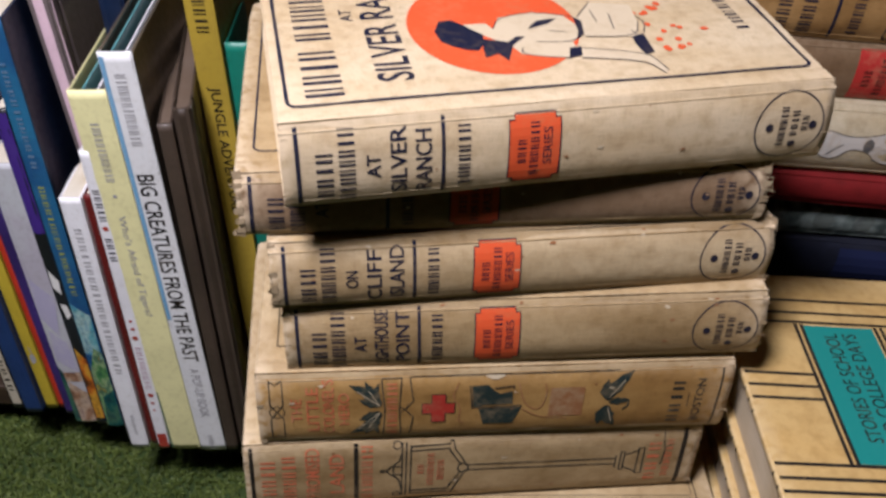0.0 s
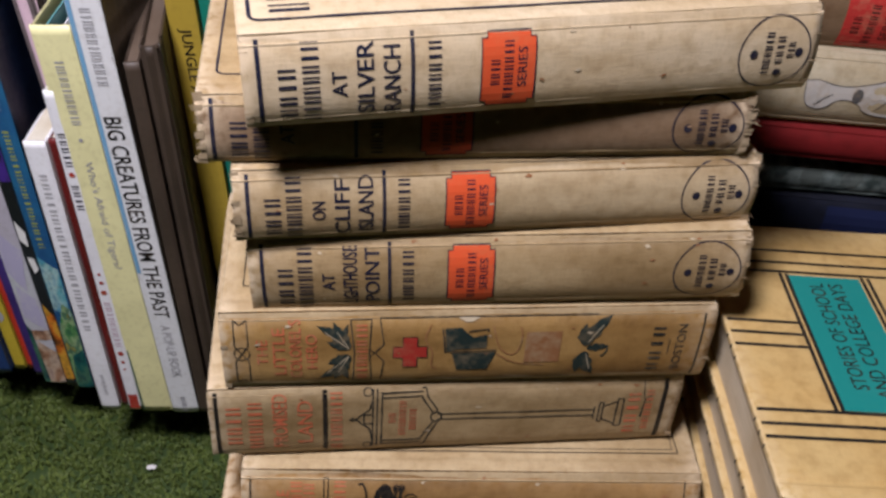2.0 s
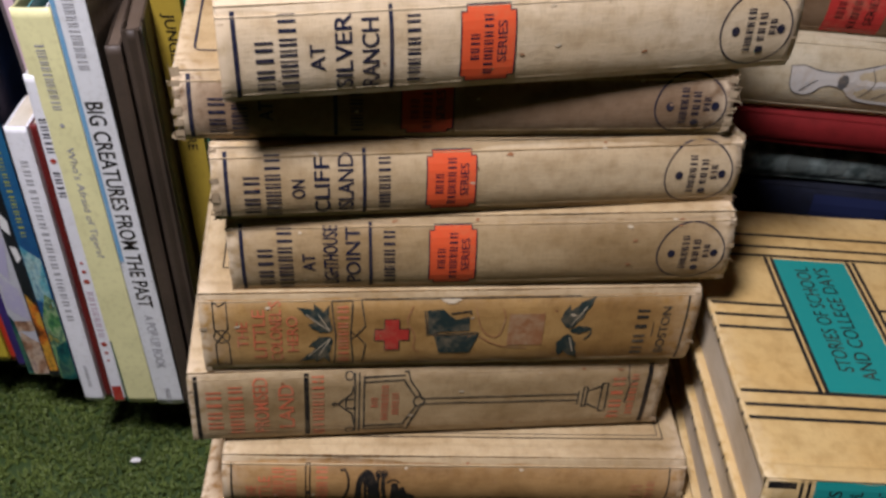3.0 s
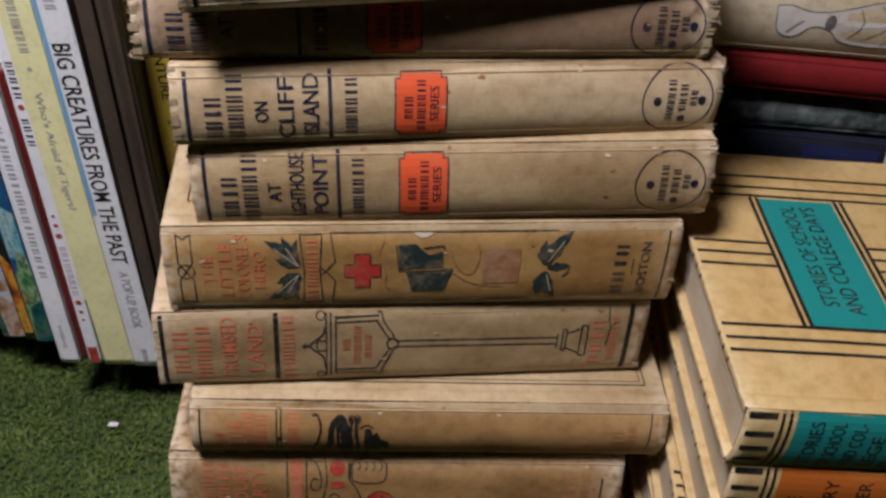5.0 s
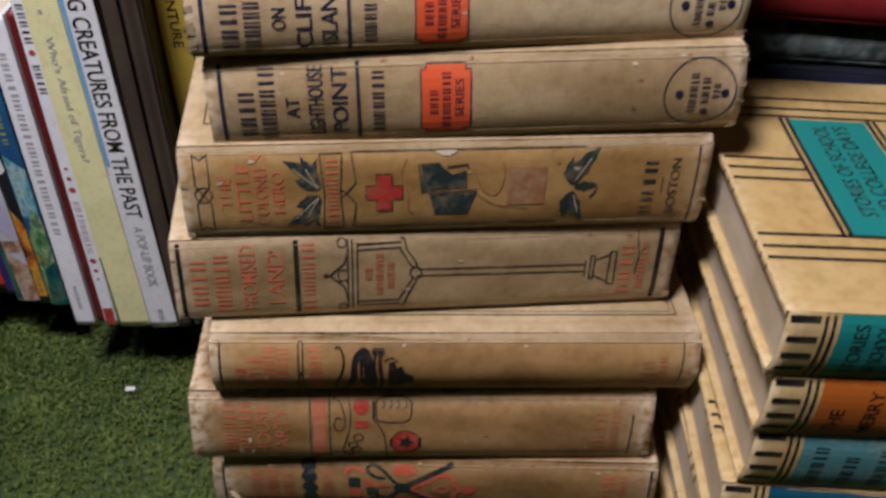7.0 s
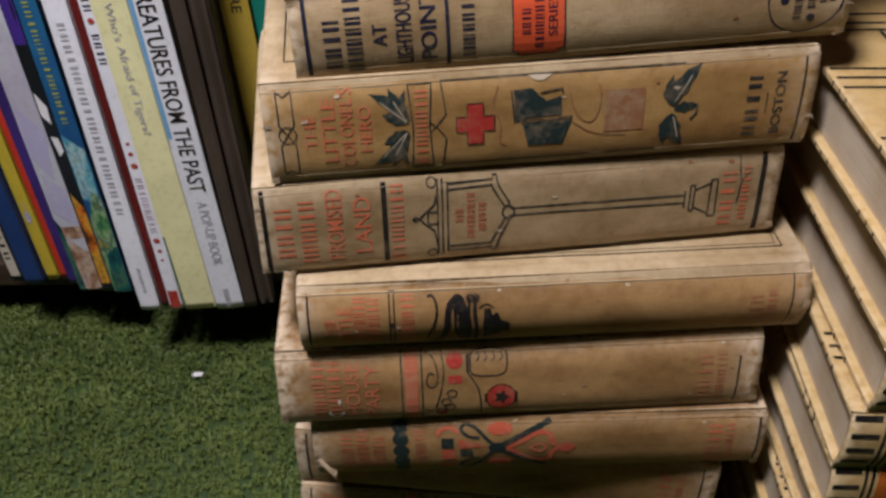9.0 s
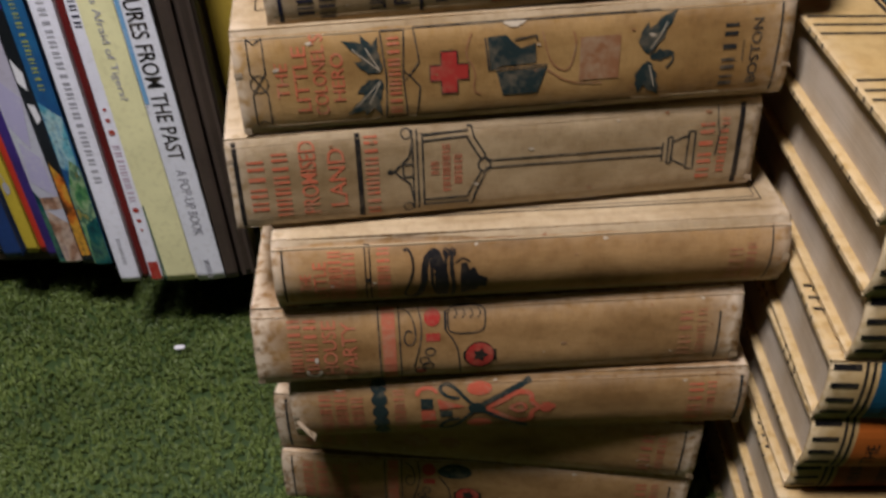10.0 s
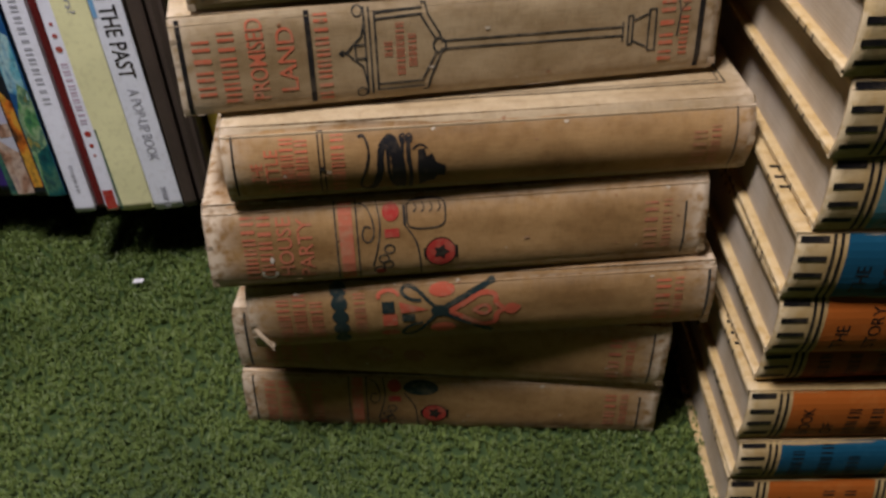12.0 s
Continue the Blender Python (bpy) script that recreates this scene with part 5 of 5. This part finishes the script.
g_brown2 = glossy("umber_board", (0.045, 0.03, 0.02), 0.5, vary=0.7)
g_green = glossy("sea_green_laminate", (0.01, 0.20, 0.14), vary=0.8)
g_mist = glossy("misty_grey_laminate", (0.50, 0.53, 0.55), second=(0.44, 0.42, 0.48), scale=22)
g_sky = ink("sky_blue_ink", (0.16, 0.36, 0.55), fade=0.3, under=(0.4, 0.5, 0.6))
g_cyan = picture("cyan_print", [(0.04, 0.16, 0.34), (0.1, 0.36, 0.42), (0.35, 0.52, 0.5), (0.06, 0.25, 0.4)], 90)
g_leaf = picture("leaf_green_print", [(0.03, 0.12, 0.06), (0.08, 0.24, 0.08), (0.28, 0.4, 0.2), (0.05, 0.16, 0.1), (0.4, 0.3, 0.05)], 110)
g_dteal = picture("dark_teal_print", [(0.005, 0.04, 0.05), (0.01, 0.1, 0.09), (0.06, 0.16, 0.1), (0.01, 0.05, 0.07)], 100)
g_aqua = glossy("aqua_card", (0.12, 0.34, 0.36), vary=0.8)
g_flame = picture("flame_print", [(0.05, 0.02, 0.01), (0.6, 0.16, 0.02), (0.6, 0.32, 0.04), (0.1, 0.04, 0.02)], 80)
g_tan = picture("tan_print", [(0.12, 0.06, 0.04), (0.36, 0.2, 0.12), (0.5, 0.38, 0.28), (0.2, 0.1, 0.14)], 90)
g_lilac = ink("lilac_print", (0.40, 0.38, 0.52), fade=0.6, under=(0.5, 0.5, 0.52))


def pop_leaves(bk):
    """Stiff folded leaves standing loosely between the boards of a pop-up book."""
    for k, (down, mat) in enumerate(((0.004, g_aqua), (0.009, g_white), (0.013, g_grey), (0.007, g_white))):
        z = bk.T * (0.20 + 0.19 * k)
        part("folded_leaf", box_bm(down, 0.004, z, bk.L * 0.5, bk.W - 0.006 - 0.004 * (k % 2), z + 0.0007), mat, bk.root)


LN = 3.4
bk = upright(-0.2345, 0.0075, 0.389, 0.22, LN, g_black, "slim black book with a pale spine tag", seed=80)
bk.print_on("spine_tag", [rect(0.10, 0.15 * bk.T, 0.216, 0.85 * bk.T, 12, 2)], pale_ink)
bk.print_on("tag_words", bars_along(9, 0.14, 0.205, bk.T / 2, 0.003), black_ink, off=0.0001)
bk = upright(-0.2240, 0.0100, 0.386, 0.24, LN, g_blue, "royal blue picture book spine", seed=81)
bk = upright(-0.2145, 0.0066, 0.390, 0.25, LN, g_mustard, "mustard yellow picture book spine", seed=82)
bk.print_on("spine_mark", [oval(0.205, bk.T / 2, 0.004, 0.0018, 2, 8), stroke([(0.195, 0.003), (0.205, 0.0045), (0.21, 0.002)], 0.0006)], grey_ink)
bk = upright(-0.2075, 0.0056, 0.391, 0.25, LN, g_red, "bright red picture book spine", seed=83)
bk = upright(-0.2010, 0.0064, 0.386, 0.22, LN, g_purple, "purple and navy picture book spine", seed=84)
bk = upright(-0.1900, 0.0135, 0.3805, 0.195, LN - 0.5, g_mist, "pale misty grey picture book with printed scene", seed=85)
T = bk.T
bk.print_on("printed_scene", [blob([(0.075, 0.1 * T), (0.105, 0.05 * T), (0.12, 0.6 * T), (0.09, 0.9 * T)]), blob([(0.115, 0.2 * T), (0.14, 0.1 * T), (0.15, 0.9 * T), (0.125, 0.8 * T)])], g_lilac)
bk.print_on("printed_base", [blob([(0.158, 0.28 * T), (0.194, 0.1 * T), (0.194, 0.98 * T), (0.168, 0.95 * T)]), rect(0.150, 0.2 * T, 0.158, 0.97 * T, 3, 3)], g_tan)
bk.print_on("printed_edge", [blob([(0.145, 0.02 * T), (0.194, 0.02 * T), (0.194, 0.3 * T), (0.150, 0.2 * T)])], g_dteal, off=0.0001)
bk = upright(-0.1800, 0.0066, 0.379, 0.228, LN - 0.4, g_black, "black picture book with white printed marks", seed=86)
T = bk.T
bk.print_on("printed_top", [rect(0.002, 0.05 * T, 0.075, 0.95 * T, 6, 2)], ink("violet_print", (0.05, 0.02, 0.2), fade=0.2, under=(0.08, 0.05, 0.2)))
bk.print_on("white_marks", [blob([(0.10, 0.2 * T), (0.113, 0.15 * T), (0.118, 0.7 * T), (0.108, 0.8 * T)]), blob([(0.125, 0.3 * T), (0.137, 0.5 * T), (0.134, 0.9 * T), (0.126, 0.8 * T)])], white_ink)
bk.print_on("flame_patch", [blob([(0.16, 0.2 * T), (0.222, 0.15 * T), (0.222, 0.9 * T), (0.17, 0.9 * T)])], g_flame)
bk = upright(-0.1715, 0.0100, 0.378, 0.275, LN - 0.6, g_blue2, "tall blue picture book with jungle print", gloss_cover=g_navy, seed=87)
T = bk.T
bk.print_on("spine_words", bars_along(16, 0.090, 0.165, 0.5 * T, 0.0030), ink("yellow_green_ink", (0.30, 0.34, 0.07), fade=0.5, under=(0.02, 0.11, 0.26)))
bk.print_on("spine_words", bars_along(12, 0.02, 0.080, 0.5 * T, 0.0028), ink("steel_blue_ink", (0.12, 0.20, 0.30), fade=0.5, under=(0.02, 0.11, 0.26)))
bk.print_on("printed_sky", [blob([(0.17, 0.05 * T), (0.21, 0.05 * T), (0.215, 0.9 * T), (0.18, 0.95 * T)])], g_cyan)
bk.print_on("printed_leaves", [blob([(0.205, 0.6 * T), (0.225, 0.05 * T), (0.274, 0.05 * T), (0.274, 0.97 * T), (0.21, 0.97 * T)])], g_leaf, off=0.0001)
bk.print_on("printed_base", [blob([(0.247, 0.3 * T), (0.274, 0.1 * T), (0.274, 0.97 * T), (0.242, 0.97 * T)])], g_dteal, off=0.0002)
bk = upright(-0.1300, 0.0120, 0.418, 0.30, 3.0, g_navy, "tall dark blue book set back on the shelf", pages_old, flat=False, depth=0.12, seed=98)
bk = upright(-0.1450, 0.0110, 0.402, 0.295, 5.5, g_pink, "tall pale pink book leaning between others", pages_old, gloss_cover=g_taupe, flat=False, depth=0.10, seed=88)
bk.print_on("spine_words", bars_along(8, 0.10, 0.15, 0.4 * bk.T, 0.003), grey_ink)
bk.print_on("blue_cap", [rect(0.001, 0.1 * bk.T, 0.010, 0.9 * bk.T, 2, 4)], ink("cap_blue", (0.05, 0.06, 0.3)))
bk = upright(-0.1525, 0.0105, 0.3625, 0.190, 2.6, g_white, "slim white book with a faint grey title", depth=0.033, gloss_cover=g_white, seed=89)
bk.print_on("spine_words", bars_along(20, 0.018, 0.125, 0.5 * bk.T, 0.0036) + bars_along(6, 0.160, 0.178, 0.5 * bk.T, 0.002), grey_ink)
bk = upright(-0.1448, 0.0040, 0.3660, 0.190, 2.7, g_dred, "thin dark red book between white ones", depth=0.030, seed=90)
bk = upright(-0.1382, 0.0068, 0.3632, 0.218, 2.8, g_white, "slim white book with red berries on the spine", depth=0.034, seed=91)
T = bk.T
bk.print_on("spine_words", bars_along(5, 0.022, 0.042, 0.5 * T, 0.0034) + bars_along(4, 0.052, 0.068, 0.5 * T, 0.0034), navy_ink)
bk.print_on("red_berries", [oval(a, b * T, r, r, 2, 10) for a, b, r in ((0.046, 0.5, 0.0015), (0.110, 0.5, 0.0009), (0.116, 0.5, 0.0012), (0.123, 0.5, 0.0017), (0.170, 0.5, 0.0017), (0.177, 0.5, 0.0012), (0.183, 0.5, 0.0008))], red_ink)
bk.print_on("pink_words", bars_along(9, 0.130, 0.165, 0.5 * T, 0.0034), ink("rose_print", (0.5, 0.36, 0.42), fade=0.4, under=(0.6, 0.6, 0.62)))
bk.print_on("red_badge", [rect(0.205, 0.12 * T, 0.2170, 0.9 * T, 2, 2)], red_ink, label="small red square badge")
bk = upright(-0.1250, 0.0175, 0.3630, 0.251, 4.1, g_yellow, "pale yellow pop-up picture book with title along the spine", gloss_cover=g_yellow, seed=92, sunk=0.030)
pop_leaves(bk)
bk.print_on("spine_words", bars_along(12, 0.016, 0.050, 0.5 * bk.T, 0.0042) + [along("Who's Afraid of Tigers?", 0.070, 0.138, 0.5 * bk.T, 0.0048), oval(0.058, 0.5 * bk.T, 0.0011, 0.0011, 2, 8)], grey_ink)
bk.print_on("red_edge", [rect(0.20, 0.0003, 0.2500, 0.0012, 6, 1)], g_dteal)
bk = upright(-0.1083, 0.0152, 0.3630, 0.271, 4.1, g_grey, "pale grey pop-up picture book with blue edge", gloss_cover=g_umber_wash, seed=93, sunk=0.034)
pop_leaves(bk)
T = bk.T
bk.print_on("blue_edge", [rect(0.002, 0.02 * T, 0.16, 0.17 * T, 12, 2)], g_sky)
bk.print_on("spine_title", [along("BIG CREATURES FROM THE PAST", 0.064, 0.192, 0.52 * T, 0.0082)], black_ink)
bk.print_on("spine_words", [along("A POP-UP BOOK", 0.198, 0.240, 0.52 * T, 0.0052)] + bars_along(6, 0.257, 0.270, 0.5 * T, 0.003), grey_ink)
bk.print_on("spine_imprint", bars_along(13, 0.010, 0.048, 0.52 * T, 0.0048), grey_ink)
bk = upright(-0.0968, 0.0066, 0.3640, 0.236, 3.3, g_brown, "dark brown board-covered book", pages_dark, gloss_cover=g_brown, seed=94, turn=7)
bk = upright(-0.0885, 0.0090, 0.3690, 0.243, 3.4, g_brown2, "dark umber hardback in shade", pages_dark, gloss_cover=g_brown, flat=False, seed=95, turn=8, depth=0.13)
bk = upright(-0.0778, 0.0136, 0.3980, 0.33, 4.1, g_gold, "tall golden yellow book with black spine title", gloss_cover=g_gold, seed=96)
bk.print_on("spine_title", [along("JUNGLE ADVENTURE", 0.094, 0.170, 0.5 * bk.T, 0.0066)] + bars_along(6, 0.040, 0.066, 0.5 * bk.T, 0.0058), black_ink)
# pages sunk and coloured dark, for the shade in the hollow head
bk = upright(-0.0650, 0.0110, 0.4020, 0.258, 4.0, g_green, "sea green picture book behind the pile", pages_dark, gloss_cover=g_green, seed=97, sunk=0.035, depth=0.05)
bk.print_on("spine_words", bars_along(5, 0.03, 0.06, 0.5 * bk.T, 0.004), g_dteal)

# a scrap of white paper on the turf
scrap = [(-0.0030, -0.0012, 0.0), (-0.0008, -0.0020, 0.0006), (0.0026, -0.0012, 0.0003), (0.0032, 0.0006, 0.0009), (0.0006, 0.0018, 0.0004), (-0.0024, 0.0010, 0.0008), (0.0002, -0.0001, 0.0011)]
sc = mesh_part("paper_scrap", scrap + [(x, y, z - 0.0004) for x, y, z in scrap], [(i, (i + 1) % 6, 6) for i in range(6)] + [((i + 1) % 6 + 7, i + 7, 13) for i in range(6)] + [(i, i + 7, (i + 1) % 6 + 7, (i + 1) % 6) for i in range(6)], glossy("white_paper", (0.7, 0.69, 0.68), 0.6), None)
sc.matrix_basis = pose(-0.131, 0.351, 0.0052)
tagged(sc, "tiny torn scrap of white paper on turf", "paper scrap")
